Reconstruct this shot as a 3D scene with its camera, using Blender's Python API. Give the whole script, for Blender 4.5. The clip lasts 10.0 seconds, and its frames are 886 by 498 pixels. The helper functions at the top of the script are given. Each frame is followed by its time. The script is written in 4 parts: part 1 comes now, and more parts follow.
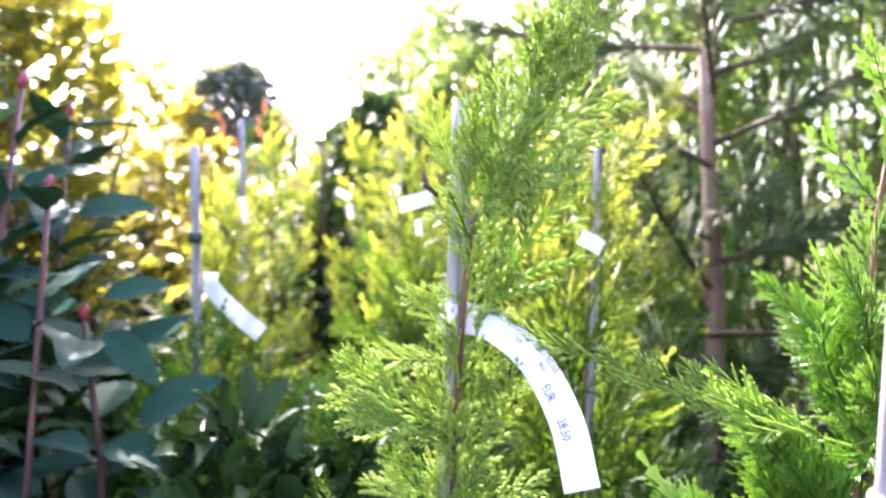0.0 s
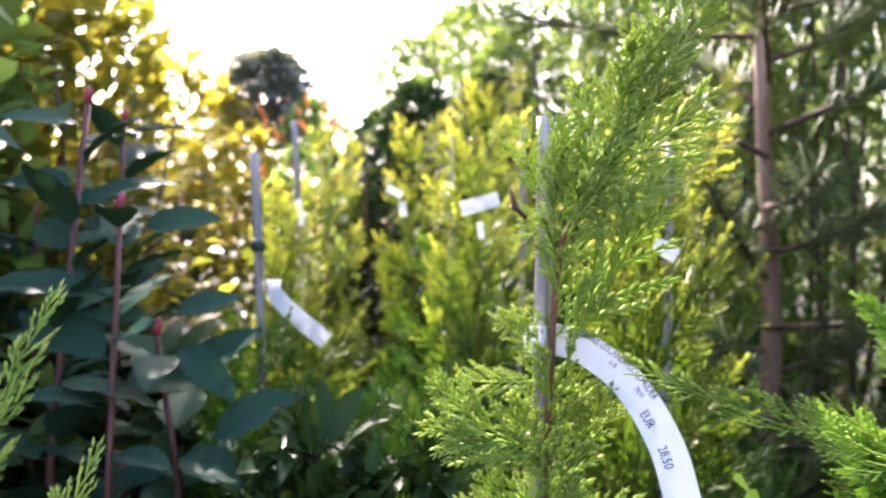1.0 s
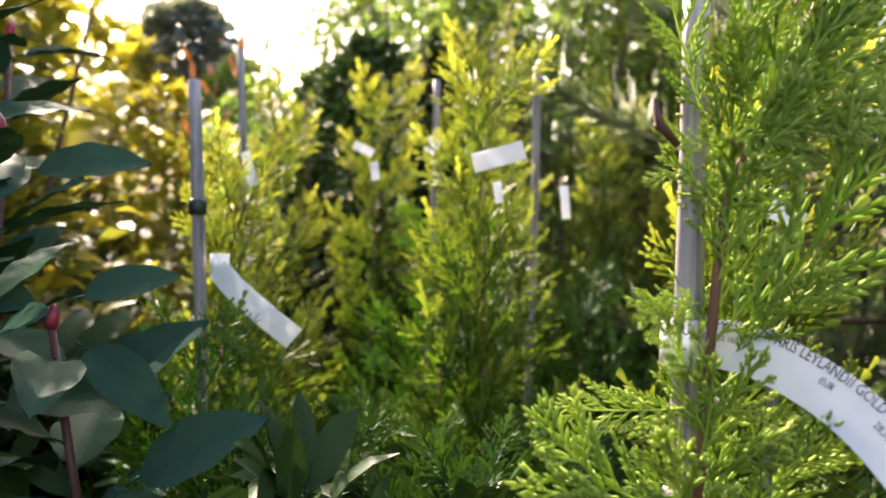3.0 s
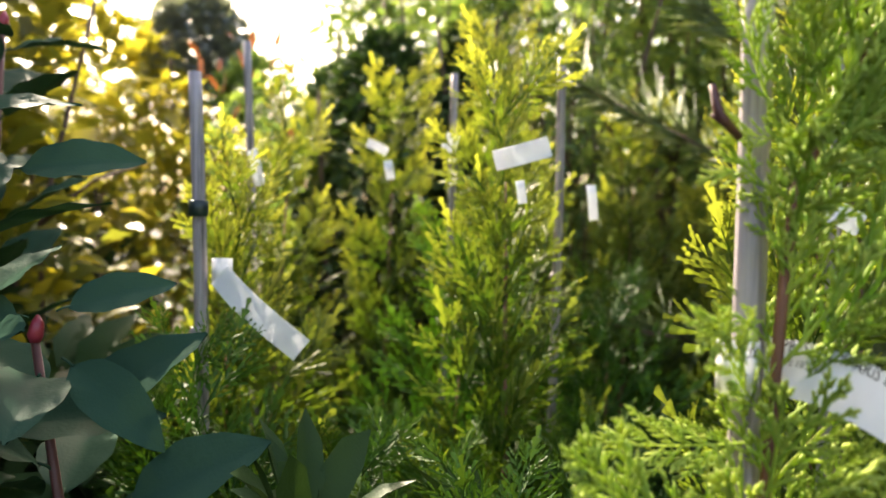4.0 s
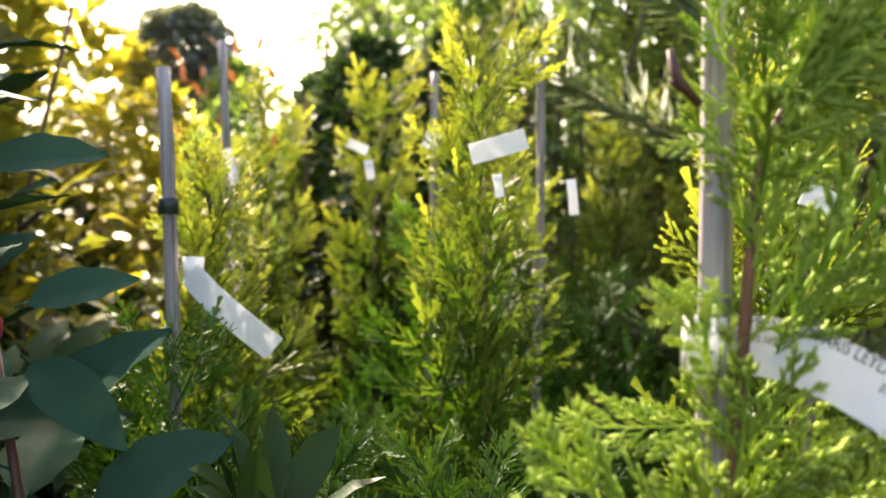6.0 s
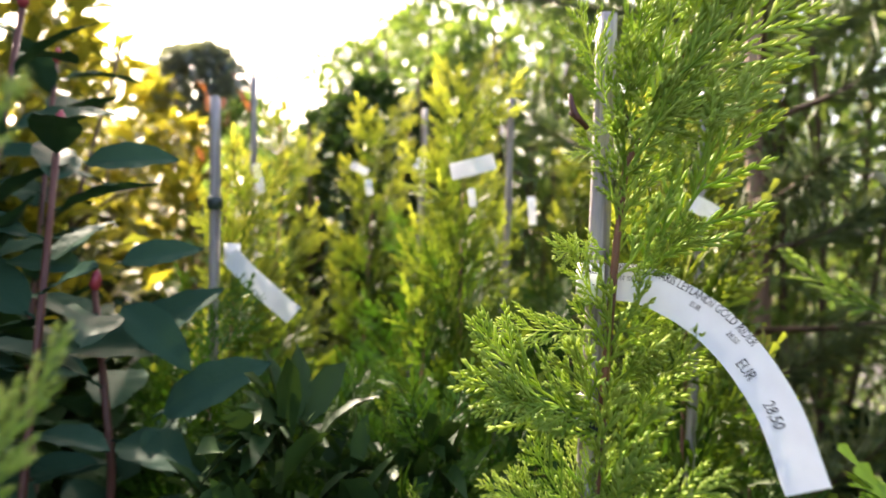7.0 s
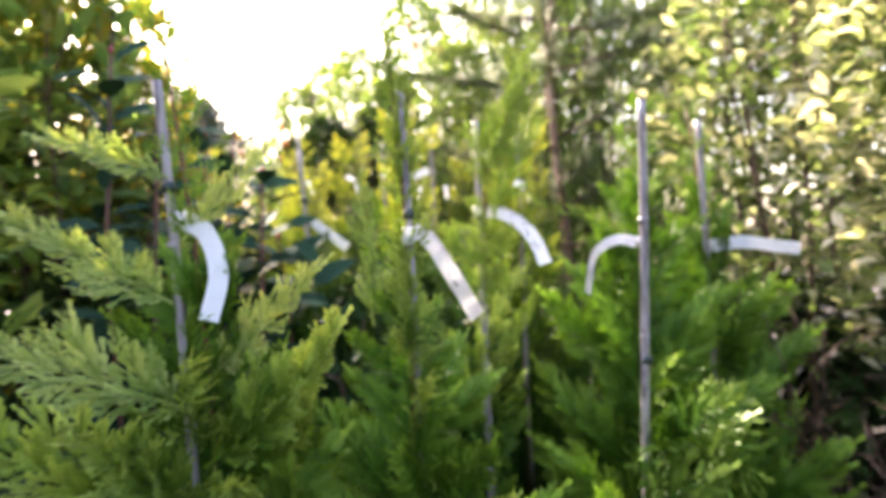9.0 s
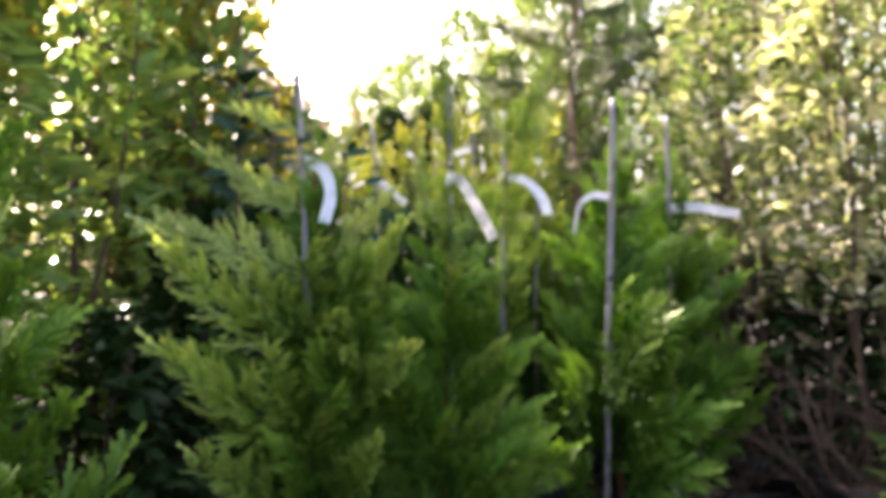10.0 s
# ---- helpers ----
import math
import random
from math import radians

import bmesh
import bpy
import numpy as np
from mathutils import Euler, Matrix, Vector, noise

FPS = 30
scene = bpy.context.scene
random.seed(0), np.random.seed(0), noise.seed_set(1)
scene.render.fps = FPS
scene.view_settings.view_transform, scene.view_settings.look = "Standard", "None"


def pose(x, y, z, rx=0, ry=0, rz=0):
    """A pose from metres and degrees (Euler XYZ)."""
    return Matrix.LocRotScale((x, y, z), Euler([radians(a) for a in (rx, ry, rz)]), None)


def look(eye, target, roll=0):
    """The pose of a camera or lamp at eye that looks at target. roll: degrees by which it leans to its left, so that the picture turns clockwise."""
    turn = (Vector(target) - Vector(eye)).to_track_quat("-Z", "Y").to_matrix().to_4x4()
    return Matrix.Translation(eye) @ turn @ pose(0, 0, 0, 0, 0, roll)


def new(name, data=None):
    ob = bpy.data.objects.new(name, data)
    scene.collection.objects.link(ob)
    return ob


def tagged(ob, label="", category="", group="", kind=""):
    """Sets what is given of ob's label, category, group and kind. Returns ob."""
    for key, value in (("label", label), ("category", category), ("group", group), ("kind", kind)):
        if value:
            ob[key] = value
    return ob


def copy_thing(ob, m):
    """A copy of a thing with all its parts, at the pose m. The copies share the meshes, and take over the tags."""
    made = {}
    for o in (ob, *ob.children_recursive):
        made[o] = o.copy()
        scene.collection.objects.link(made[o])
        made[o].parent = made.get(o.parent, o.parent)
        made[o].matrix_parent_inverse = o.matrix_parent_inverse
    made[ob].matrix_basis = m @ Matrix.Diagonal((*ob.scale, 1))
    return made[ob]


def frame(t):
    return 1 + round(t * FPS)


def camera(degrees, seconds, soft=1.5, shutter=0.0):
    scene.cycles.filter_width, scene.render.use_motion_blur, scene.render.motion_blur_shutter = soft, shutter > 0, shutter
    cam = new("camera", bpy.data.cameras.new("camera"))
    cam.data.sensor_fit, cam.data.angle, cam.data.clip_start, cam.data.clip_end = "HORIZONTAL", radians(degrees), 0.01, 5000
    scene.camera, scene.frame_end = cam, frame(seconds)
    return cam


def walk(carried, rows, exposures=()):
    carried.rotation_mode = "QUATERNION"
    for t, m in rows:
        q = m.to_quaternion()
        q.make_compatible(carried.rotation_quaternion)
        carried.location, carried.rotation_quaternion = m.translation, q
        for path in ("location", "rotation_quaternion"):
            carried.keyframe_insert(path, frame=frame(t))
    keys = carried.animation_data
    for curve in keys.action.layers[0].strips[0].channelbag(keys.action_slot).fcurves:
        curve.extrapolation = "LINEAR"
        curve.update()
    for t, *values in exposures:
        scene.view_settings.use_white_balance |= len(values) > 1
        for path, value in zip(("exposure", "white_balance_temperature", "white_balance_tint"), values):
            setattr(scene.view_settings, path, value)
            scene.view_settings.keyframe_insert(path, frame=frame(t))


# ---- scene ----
# ---- camera ----
cam = camera(52.0, 10.0, soft=1.5, shutter=0.35)
PATH = [
    (0.0, pose(0.0842, -0.6327, 1.0391, 91.50, 0, 7.21) @ pose(0, 0, 0, 0, 0, 1.85)),
    (0.5, pose(0.0804, -0.6661, 1.1016, 89.04, 0, 9.72) @ pose(0, 0, 0, 0, 0, 1.46)),
    (1.0, pose(0.0344, -0.6332, 1.0740, 89.64, 0, 8.34) @ pose(0, 0, 0, 0, 0, 0.92)),
    (1.5, pose(-0.0207, -0.6068, 1.0492, 90.22, 0, 6.20) @ pose(0, 0, 0, 0, 0, 3.17)),
    (2.0, pose(-0.0526, -0.5217, 1.0487, 89.60, 0, 4.19) @ pose(0, 0, 0, 0, 0, 2.83)),
    (2.5, pose(-0.0705, -0.4438, 1.0490, 89.30, 0, 2.45) @ pose(0, 0, 0, 0, 0, 1.82)),
    (4.0, pose(-0.0853, -0.3418, 1.0536, 89.13, 0, 3.61) @ pose(0, 0, 0, 0, 0, 1.73)),
    (4.5, pose(-0.0816, -0.3204, 1.0526, 89.31, 0, 4.29) @ pose(0, 0, 0, 0, 0, 1.87)),
    (5.0, pose(-0.0692, -0.3105, 1.0534, 89.44, 0, 4.94) @ pose(0, 0, 0, 0, 0, 1.56)),
    (6.5, pose(-0.0689, -0.3691, 1.0202, 90.98, 0, 2.55) @ pose(0, 0, 0, 0, 0, 1.20)),
    (7.0, pose(-0.0530, -0.5160, 0.9978, 92.57, 0, 2.81) @ pose(0, 0, 0, 0, 0, 2.73)),
    (7.5, pose(-0.0523, -0.7200, 0.9955, 91.13, 0, 0.94) @ pose(0, 0, 0, 0, 0, -1.18)),
    (8.0, pose(-0.0354, -0.9224, 0.9810, 91.36, 0, 0.17) @ pose(0, 0, 0, 0, 0, -2.67)),
    (8.5, pose(-0.1079, -1.2563, 0.9289, 92.25, 0, -2.67) @ pose(0, 0, 0, 0, 0, -2.09)),
    (9.0, pose(-0.1807, -1.5358, 0.8895, 92.08, 0, -4.61) @ pose(0, 0, 0, 0, 0, -2.76)),
    (9.5, pose(-0.2000, -1.8603, 0.8226, 92.34, 0, -3.17) @ pose(0, 0, 0, 0, 0, -0.97)),
    (10.0, pose(-0.1893, -2.1301, 0.7540, 92.18, 0, -1.49) @ pose(0, 0, 0, 0, 0, -0.03)),
]
EXPOSURES = [(0.0, 3.42, 5900, 32), (0.5, 3.02, 5950, 32), (1.0, 2.72, 6200, 29), (2.5, 2.22, 6800, 23), (4.0, 2.28, 7400, 15), (6.5, 2.34, 7400, 15), (7.5, 2.55, 7000, 20), (8.5, 3.0, 7100, 24), (9.0, 2.80, 7100, 24),
             (10.0, 2.62, 7000, 25)]
walk(cam, PATH, EXPOSURES)
# a fixed focus at about arm's length
cam.data.dof.use_dof = True
cam.data.dof.focus_distance = 0.48
cam.data.dof.aperture_fstop = 8.0
cam.data.dof.aperture_blades = 9

# ---- light ----
SUN_AZ, SUN_EL = radians(29), radians(38)  # ahead and to the left of +y
world = bpy.data.worlds.new("world")
scene.world = world
world.use_nodes = True
wn = world.node_tree
sky = wn.nodes.new("ShaderNodeTexSky")
sky.sky_type = 'NISHITA'
sky.sun_disc = False
sky.sun_elevation = SUN_EL
sky.sun_rotation = -SUN_AZ
sky.dust_density = 5.0
wn.links.new(sky.outputs[0], wn.nodes["Background"].inputs[0])
wn.nodes["Background"].inputs[1].default_value = 0.15
sun = new("sun", bpy.data.lights.new("sun", 'SUN'))
sun.data.energy = 4.0
sun.data.angle = radians(0.5)
sun.data.color = (1.0, 0.93, 0.80)
sun_dir = Vector((-math.sin(SUN_AZ) * math.cos(SUN_EL), math.cos(SUN_AZ) * math.cos(SUN_EL), math.sin(SUN_EL)))
sun.matrix_world = look(sun_dir * 20, (0, 0, 0))


# ---- materials ----
def nodes_of(name):
    m = bpy.data.materials.new(name)
    m.use_nodes = True
    t = m.node_tree
    return m, t, t.nodes["Principled BSDF"]


def ramp(t, fac, stops):
    r = t.nodes.new("ShaderNodeValToRGB")
    while len(r.color_ramp.elements) < len(stops):
        r.color_ramp.elements.new(0.5)
    for e, (p, c) in zip(r.color_ramp.elements, stops):
        e.position, e.color = p, (*c, 1)
    t.links.new(fac, r.inputs[0])
    return r.outputs[0]


def noise_tex(t, scale, detail=3.0, coords="Object"):
    c = t.nodes.new("ShaderNodeTexCoord")
    n = t.nodes.new("ShaderNodeTexNoise")
    n.inputs["Scale"].default_value, n.inputs["Detail"].default_value = scale, detail
    t.links.new(c.outputs[coords], n.inputs["Vector"])
    return n.outputs["Fac"]


def mix(t, fac, a, b, mode='MIX'):
    n = t.nodes.new("ShaderNodeMix")
    n.data_type, n.blend_type = 'RGBA', mode
    for sock, val in ((n.inputs[0], fac), (n.inputs[6], a), (n.inputs[7], b)):
        if isinstance(val, bpy.types.NodeSocket):
            t.links.new(val, sock)
        elif isinstance(val, (int, float)):
            sock.default_value = val
        else:
            sock.default_value = (*val, 1)
    return n.outputs[2]


def maths(t, op, a, b):
    n = t.nodes.new("ShaderNodeMath")
    n.operation = op
    for sock, val in zip(n.inputs, (a, b)):
        if isinstance(val, bpy.types.NodeSocket):
            t.links.new(val, sock)
        else:
            sock.default_value = val
    return n.outputs[0]


def bump(t, bsdf, height, strength, distance):
    b = t.nodes.new("ShaderNodeBump")
    b.inputs["Strength"].default_value, b.inputs["Distance"].default_value = strength, distance
    t.links.new(height, b.inputs["Height"])
    t.links.new(b.outputs[0], bsdf.inputs["Normal"])


def leafy(name, stops, rough=0.5, through_light=0.4, patch=9.0, tips=None, glow=None, spec=0.5):
    """Leaf surface: colours spread over pieces, tips paler as new growth and lit ends, light that passes through."""
    m, t, b = nodes_of(name)
    geo = t.nodes.new("ShaderNodeNewGeometry")
    info = t.nodes.new("ShaderNodeObjectInfo")
    n = noise_tex(t, patch)
    f = maths(t, 'ADD', maths(t, 'MULTIPLY', geo.outputs["Random Per Island"], 0.45),
              maths(t, 'ADD', maths(t, 'MULTIPLY', n, 0.5), maths(t, 'MULTIPLY', info.outputs["Random"], 0.25)))
    col = ramp(t, f, stops)
    if tips:
        at = t.nodes.new("ShaderNodeAttribute")
        at.attribute_name = "tip"
        col = mix(t, maths(t, 'MULTIPLY', at.outputs["Fac"], tips[0]), col, tips[1])
    t.links.new(col, b.inputs["Base Color"])
    b.inputs["Roughness"].default_value = rough
    b.inputs["Specular IOR Level"].default_value = spec
    bump(t, b, noise_tex(t, 420.0, 2.0), 0.25, 0.001)
    tr = t.nodes.new("ShaderNodeBsdfTranslucent")
    t.links.new(mix(t, 1.0, col, glow or (1.0, 0.95, 0.45), 'MULTIPLY'), tr.inputs["Color"])
    mx = t.nodes.new("ShaderNodeMixShader")
    mx.inputs[0].default_value = through_light
    t.links.new(b.outputs[0], mx.inputs[1])
    t.links.new(tr.outputs[0], mx.inputs[2])
    t.links.new(mx.outputs[0], t.nodes["Material Output"].inputs["Surface"])
    return m


def solid(name, stops, rough, scale=30.0, metal=0.0, stretch=None, relief=0.3, dist=0.002, detail=5.0):
    m, t, b = nodes_of(name)
    n = noise_tex(t, scale, detail)
    if stretch:
        mp = t.nodes.new("ShaderNodeMapping")
        mp.inputs["Scale"].default_value = stretch
        src = n.node
        t.links.new(src.inputs["Vector"].links[0].from_socket, mp.inputs["Vector"])
        t.links.new(mp.outputs[0], src.inputs["Vector"])
    t.links.new(ramp(t, n, stops), b.inputs["Base Color"])
    b.inputs["Roughness"].default_value, b.inputs["Metallic"].default_value = rough, metal
    bump(t, b, n, relief, dist)
    return m


# Dark base with pale tips: new growth, plus inner shade put into the colour.
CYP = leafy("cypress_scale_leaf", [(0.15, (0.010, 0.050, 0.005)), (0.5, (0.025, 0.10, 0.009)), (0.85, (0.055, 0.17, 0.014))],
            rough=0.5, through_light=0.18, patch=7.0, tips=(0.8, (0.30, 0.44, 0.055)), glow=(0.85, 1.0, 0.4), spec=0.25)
# Lightened copies of the cypress leaf, standing for light on near branches.
CYP_NEAR = leafy("lit_cypress_scale_leaf", [(0.15, (0.08, 0.20, 0.022)), (0.5, (0.22, 0.38, 0.05)), (0.85, (0.42, 0.54, 0.10))],
                 rough=0.6, through_light=0.42, patch=22.0, tips=(0.42, (0.66, 0.68, 0.22)), glow=(1.0, 1.0, 0.55), spec=0.15)
CYP_CREAM = leafy("lit_creamy_cypress_leaf", [(0.15, (0.07, 0.16, 0.030)), (0.5, (0.22, 0.34, 0.075)), (0.85, (0.48, 0.55, 0.19))],
                  rough=0.5, through_light=0.35, patch=14.0, tips=(0.55, (0.68, 0.73, 0.30)), spec=0.25)
CYP_PALE = leafy("lit_pale_cypress_leaf", [(0.15, (0.016, 0.07, 0.005)), (0.5, (0.055, 0.16, 0.012)), (0.85, (0.18, 0.31, 0.03))],
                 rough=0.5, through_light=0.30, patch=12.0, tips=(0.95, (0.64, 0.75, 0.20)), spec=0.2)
# Gold variety; near-black base and bright tips also stand for shade and sun.
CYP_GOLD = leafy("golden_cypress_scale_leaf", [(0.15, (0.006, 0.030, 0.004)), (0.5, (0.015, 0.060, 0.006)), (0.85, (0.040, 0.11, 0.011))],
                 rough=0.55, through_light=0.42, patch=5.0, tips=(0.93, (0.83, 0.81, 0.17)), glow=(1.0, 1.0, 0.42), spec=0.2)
# Darker copy of the cypress leaf, standing for plants deep in shade.
CYP_SHADE = leafy("shade_dark_cypress_scale_leaf", [(0.15, (0.008, 0.035, 0.006)), (0.5, (0.018, 0.07, 0.009)), (0.85, (0.04, 0.115, 0.014))],
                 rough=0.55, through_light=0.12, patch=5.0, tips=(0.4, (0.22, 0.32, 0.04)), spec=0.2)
PHOT = leafy("photinia_leaf", [(0.2, (0.016, 0.045, 0.030)), (0.6, (0.030, 0.070, 0.045)), (0.9, (0.050, 0.095, 0.052))],
             rough=0.45, through_light=0.06, patch=6.0, spec=0.006)
# Gold and green hedge leaves: backlit and shaded looks put into the colour.
HEDGE_GOLD = leafy("backlit_gold_hedge_leaf", [(0.2, (0.09, 0.13, 0.03)), (0.55, (0.25, 0.25, 0.045)), (0.9, (0.44, 0.37, 0.055))],
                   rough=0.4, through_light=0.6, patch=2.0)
HEDGE_DARK = leafy("shade_green_hedge_leaf", [(0.2, (0.08, 0.16, 0.05)), (0.6, (0.20, 0.33, 0.10)), (0.9, (0.40, 0.46, 0.13))],
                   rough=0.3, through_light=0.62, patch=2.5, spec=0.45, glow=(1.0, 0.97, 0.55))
# Near-white last stop puts sun glints into the laurel's leaf colour.
PRIVET = leafy("glossy_glint_laurel_leaf", [(0.25, (0.07, 0.13, 0.03)), (0.48, (0.17, 0.25, 0.08)), (0.65, (0.36, 0.39, 0.20)), (0.85, (0.78, 0.75, 0.64))],
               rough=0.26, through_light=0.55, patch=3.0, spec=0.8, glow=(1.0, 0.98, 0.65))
# Leaf colour darkened to stand for deep shade under the hedges.
LOW_LEAF = leafy("shade_dark_broad_leaf", [(0.2, (0.015, 0.035, 0.012)), (0.6, (0.03, 0.065, 0.02)), (0.9, (0.06, 0.11, 0.03))],
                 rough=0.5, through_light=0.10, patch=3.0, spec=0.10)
RED_TIP = leafy("orange_red_new_leaf", [(0.2, (0.20, 0.065, 0.035)), (0.8, (0.36, 0.14, 0.075))], rough=0.4, through_light=0.25)
EVERGREEN = leafy("dark_evergreen_leaf", [(0.2, (0.015, 0.040, 0.018)), (0.6, (0.035, 0.075, 0.028)), (0.9, (0.08, 0.14, 0.04))],
                  rough=0.5, through_light=0.2, patch=2.0, spec=0.3)
FARLEAF = leafy("distant_tree_leaf", [(0.2, (0.08, 0.15, 0.05)), (0.6, (0.17, 0.27, 0.085)), (0.9, (0.30, 0.39, 0.12))],
                rough=0.6, through_light=0.5, patch=0.8)
# Greyed and lightened, so that haze is put into the tree's colour.
DARKTREE = leafy("hazy_poplar_leaf", [(0.2, (0.15, 0.17, 0.17)), (0.8, (0.25, 0.28, 0.26))], rough=0.6, through_light=0.3, patch=0.8)
PINE = leafy("pine_needle", [(0.2, (0.08, 0.13, 0.05)), (0.6, (0.18, 0.24, 0.09)), (0.9, (0.32, 0.36, 0.15))], rough=0.45, through_light=0.4, patch=3.0)
STEM_RED = solid("reddish_bark", [(0.3, (0.10, 0.035, 0.02)), (0.7, (0.22, 0.09, 0.045))], 0.6, 90.0, stretch=(1, 1, 0.2))
STEM_WINE = solid("wine_red_twig", [(0.3, (0.07, 0.02, 0.018)), (0.7, (0.16, 0.055, 0.04))], 0.5, 60.0, stretch=(1, 1, 0.2))
BARK = solid("peeling_bark", [(0.3, (0.08, 0.04, 0.028)), (0.5, (0.22, 0.125, 0.085)), (0.7, (0.40, 0.30, 0.24))], 0.8, 24.0, stretch=(1, 1, 0.25), relief=0.8, dist=0.01)
TWIG = solid("brown_branch_wood", [(0.3, (0.045, 0.026, 0.016)), (0.7, (0.14, 0.085, 0.055))], 0.8, 40.0)
CANE = solid("weathered_bamboo", [(0.30, (0.035, 0.028, 0.03)), (0.40, (0.16, 0.135, 0.14)), (0.52, (0.30, 0.265, 0.275)), (0.72, (0.42, 0.375, 0.39))], 0.5, 42.0,
             stretch=(5, 5, 0.22), relief=0.6, dist=0.0008, detail=8.0)
TIE = solid("dark_green_tie_band", [(0.3, (0.008, 0.02, 0.018)), (0.7, (0.02, 0.04, 0.035))], 0.45, 200.0)
POT = solid("black_pot_plastic", [(0.3, (0.012, 0.012, 0.013)), (0.7, (0.03, 0.028, 0.027))], 0.45, 30.0)
SOIL = solid("peat_soil", [(0.3, (0.03, 0.02, 0.014)), (0.7, (0.10, 0.065, 0.04))], 0.95, 120.0, relief=1.0, dist=0.01)
GROUND = solid("trodden_earth", [(0.3, (0.012, 0.009, 0.007)), (0.55, (0.026, 0.019, 0.014)), (0.75, (0.055, 0.040, 0.028))], 0.95, 9.0, relief=0.8, dist=0.02, detail=8.0)
INK = solid("black_print", [(0.3, (0.012, 0.012, 0.014)), (0.7, (0.03, 0.03, 0.035))], 0.5, 300.0)
m, t, b = nodes_of("white_label_film")
t.links.new(ramp(t, noise_tex(t, 60.0), [(0.3, (0.74, 0.74, 0.76)), (0.7, (0.84, 0.84, 0.85))]), b.inputs["Base Color"])
b.inputs["Roughness"].default_value = 0.42
bump(t, b, noise_tex(t, 900.0, 2.0), 0.1, 0.0003)
tl = t.nodes.new("ShaderNodeBsdfTranslucent")
tl.inputs[0].default_value = (0.85, 0.85, 0.85, 1)
ms = t.nodes.new("ShaderNodeMixShader")
ms.inputs[0].default_value = 0.28
t.links.new(b.outputs[0], ms.inputs[1]), t.links.new(tl.outputs[0], ms.inputs[2])
t.links.new(ms.outputs[0], t.nodes["Material Output"].inputs["Surface"])
LABEL = m


# ---- geometry helpers ----
class Geo:
    """Vertices, faces and one value for each vertex (0 old wood and shaded inside, 1 new growth and lit tips)."""

    def __init__(self):
        self.v, self.f, self.a = [], [], []

    def mesh(self, name, material, smooth=True, attr=False):
        me = bpy.data.meshes.new(name)
        me.from_pydata(self.v, [], self.f)
        me.materials.append(material)
        if attr:
            me.attributes.new("tip", 'FLOAT', 'POINT').data.foreach_set("value", self.a)
        me.polygons.foreach_set("use_smooth", [smooth] * len(me.polygons))
        me.update()
        return me

    def tube(self, pts, radii, sides=6, val=0.0, cap=True):
        pts = [Vector(p) for p in pts]
        start, n = len(self.v), len(pts)
        side = None
        for i, p in enumerate(pts):
            d = (pts[min(i + 1, n - 1)] - pts[max(i - 1, 0)]).normalized()
            if side is None:
                side = d.orthogonal().normalized()
            side = (side - d * side.dot(d)).normalized()
            up = d.cross(side)
            for k in range(sides):
                a = 2 * math.pi * k / sides
                self.v.append(tuple(p + (side * math.cos(a) + up * math.sin(a)) * radii[i]))
                self.a.append(val)
        for i in range(n - 1):
            for k in range(sides):
                a, b2 = start + i * sides + k, start + i * sides + (k + 1) % sides
                self.f.append((a, b2, b2 + sides, a + sides))
        if cap:
            self.f.append(tuple(start + (n - 1) * sides + k for k in range(sides)))
            self.f.append(tuple(start + k for k in reversed(range(sides))))

    def shoot(self, p, d, nrm, length, r, fine, val):
        """One stubby shoot covered in scale leaves."""
        s = d.cross(nrm).normalized()
        start = len(self.v)
        rows = ((0.3, 1.0), (0.72, 0.8)) if fine else ((0.3, 1.0),)
        k = 4 if fine else 3
        self.v.append(tuple(p))
        self.a.append(val * 0.4)
        for q, rr in rows:
            for i in range(k):
                a = 2 * math.pi * (i + 0.5 * (q * 10 % 2 > 1)) / k
                self.v.append(tuple(p + d * (length * q) + (s * math.cos(a) + nrm * ((0.8 if fine else 0.45) * math.sin(a))) * (r * rr)))
                self.a.append(val * (0.4 + 0.6 * q))
        self.v.append(tuple(p + d * length))
        self.a.append(val)
        m2 = len(rows)
        for i in range(k):
            j = (i + 1) % k
            self.f.append((start, start + 1 + j, start + 1 + i))
            for q in range(m2 - 1):
                a = start + 1 + q * k
                self.f.append((a + i, a + j, a + k + j, a + k + i))
            a = start + 1 + (m2 - 1) * k
            self.f.append((a + i, a + j, start + 1 + m2 * k))

    def blade(self, p, d, nrm, length, width, teeth, val):
        """A flat toothed sprig, ridged along its middle."""
        s = d.cross(nrm).normalized()
        start, n = len(self.v), 2 * teeth
        for i in range(n + 1):
            u = i / n
            e = math.sin(math.pi * (0.14 + 0.83 * u)) ** 0.7
            odd = i % 2
            w = width * 0.5 * e * (1.0 if odd else 0.22)
            c = p + d * (length * u)
            f = d * (length * 0.8 / n if odd else 0)
            for q in (-1, 0, 1):
                self.v.append(tuple(c + s * (q * w) + f * abs(q) - nrm * (abs(q) * w * 0.35)))
                self.a.append(val * (0.45 + 0.35 * u + 0.2 * abs(q)))
        for i in range(n):
            a = start + 3 * i
            self.f += [(a, a + 1, a + 4, a + 3), (a + 1, a + 2, a + 5, a + 4)]


def part(name, me, parent, label="", kind="", m=None):
    ob = new(name, me)
    ob.parent = parent
    if m is not None:
        ob.matrix_basis = m
    return tagged(ob, label, kind=kind)


def empty(name, where, label, category, group="", kind=""):
    ob = new(name)
    ob.empty_display_size = 0.05
    ob.location = where
    return tagged(ob, label, category, group, kind)


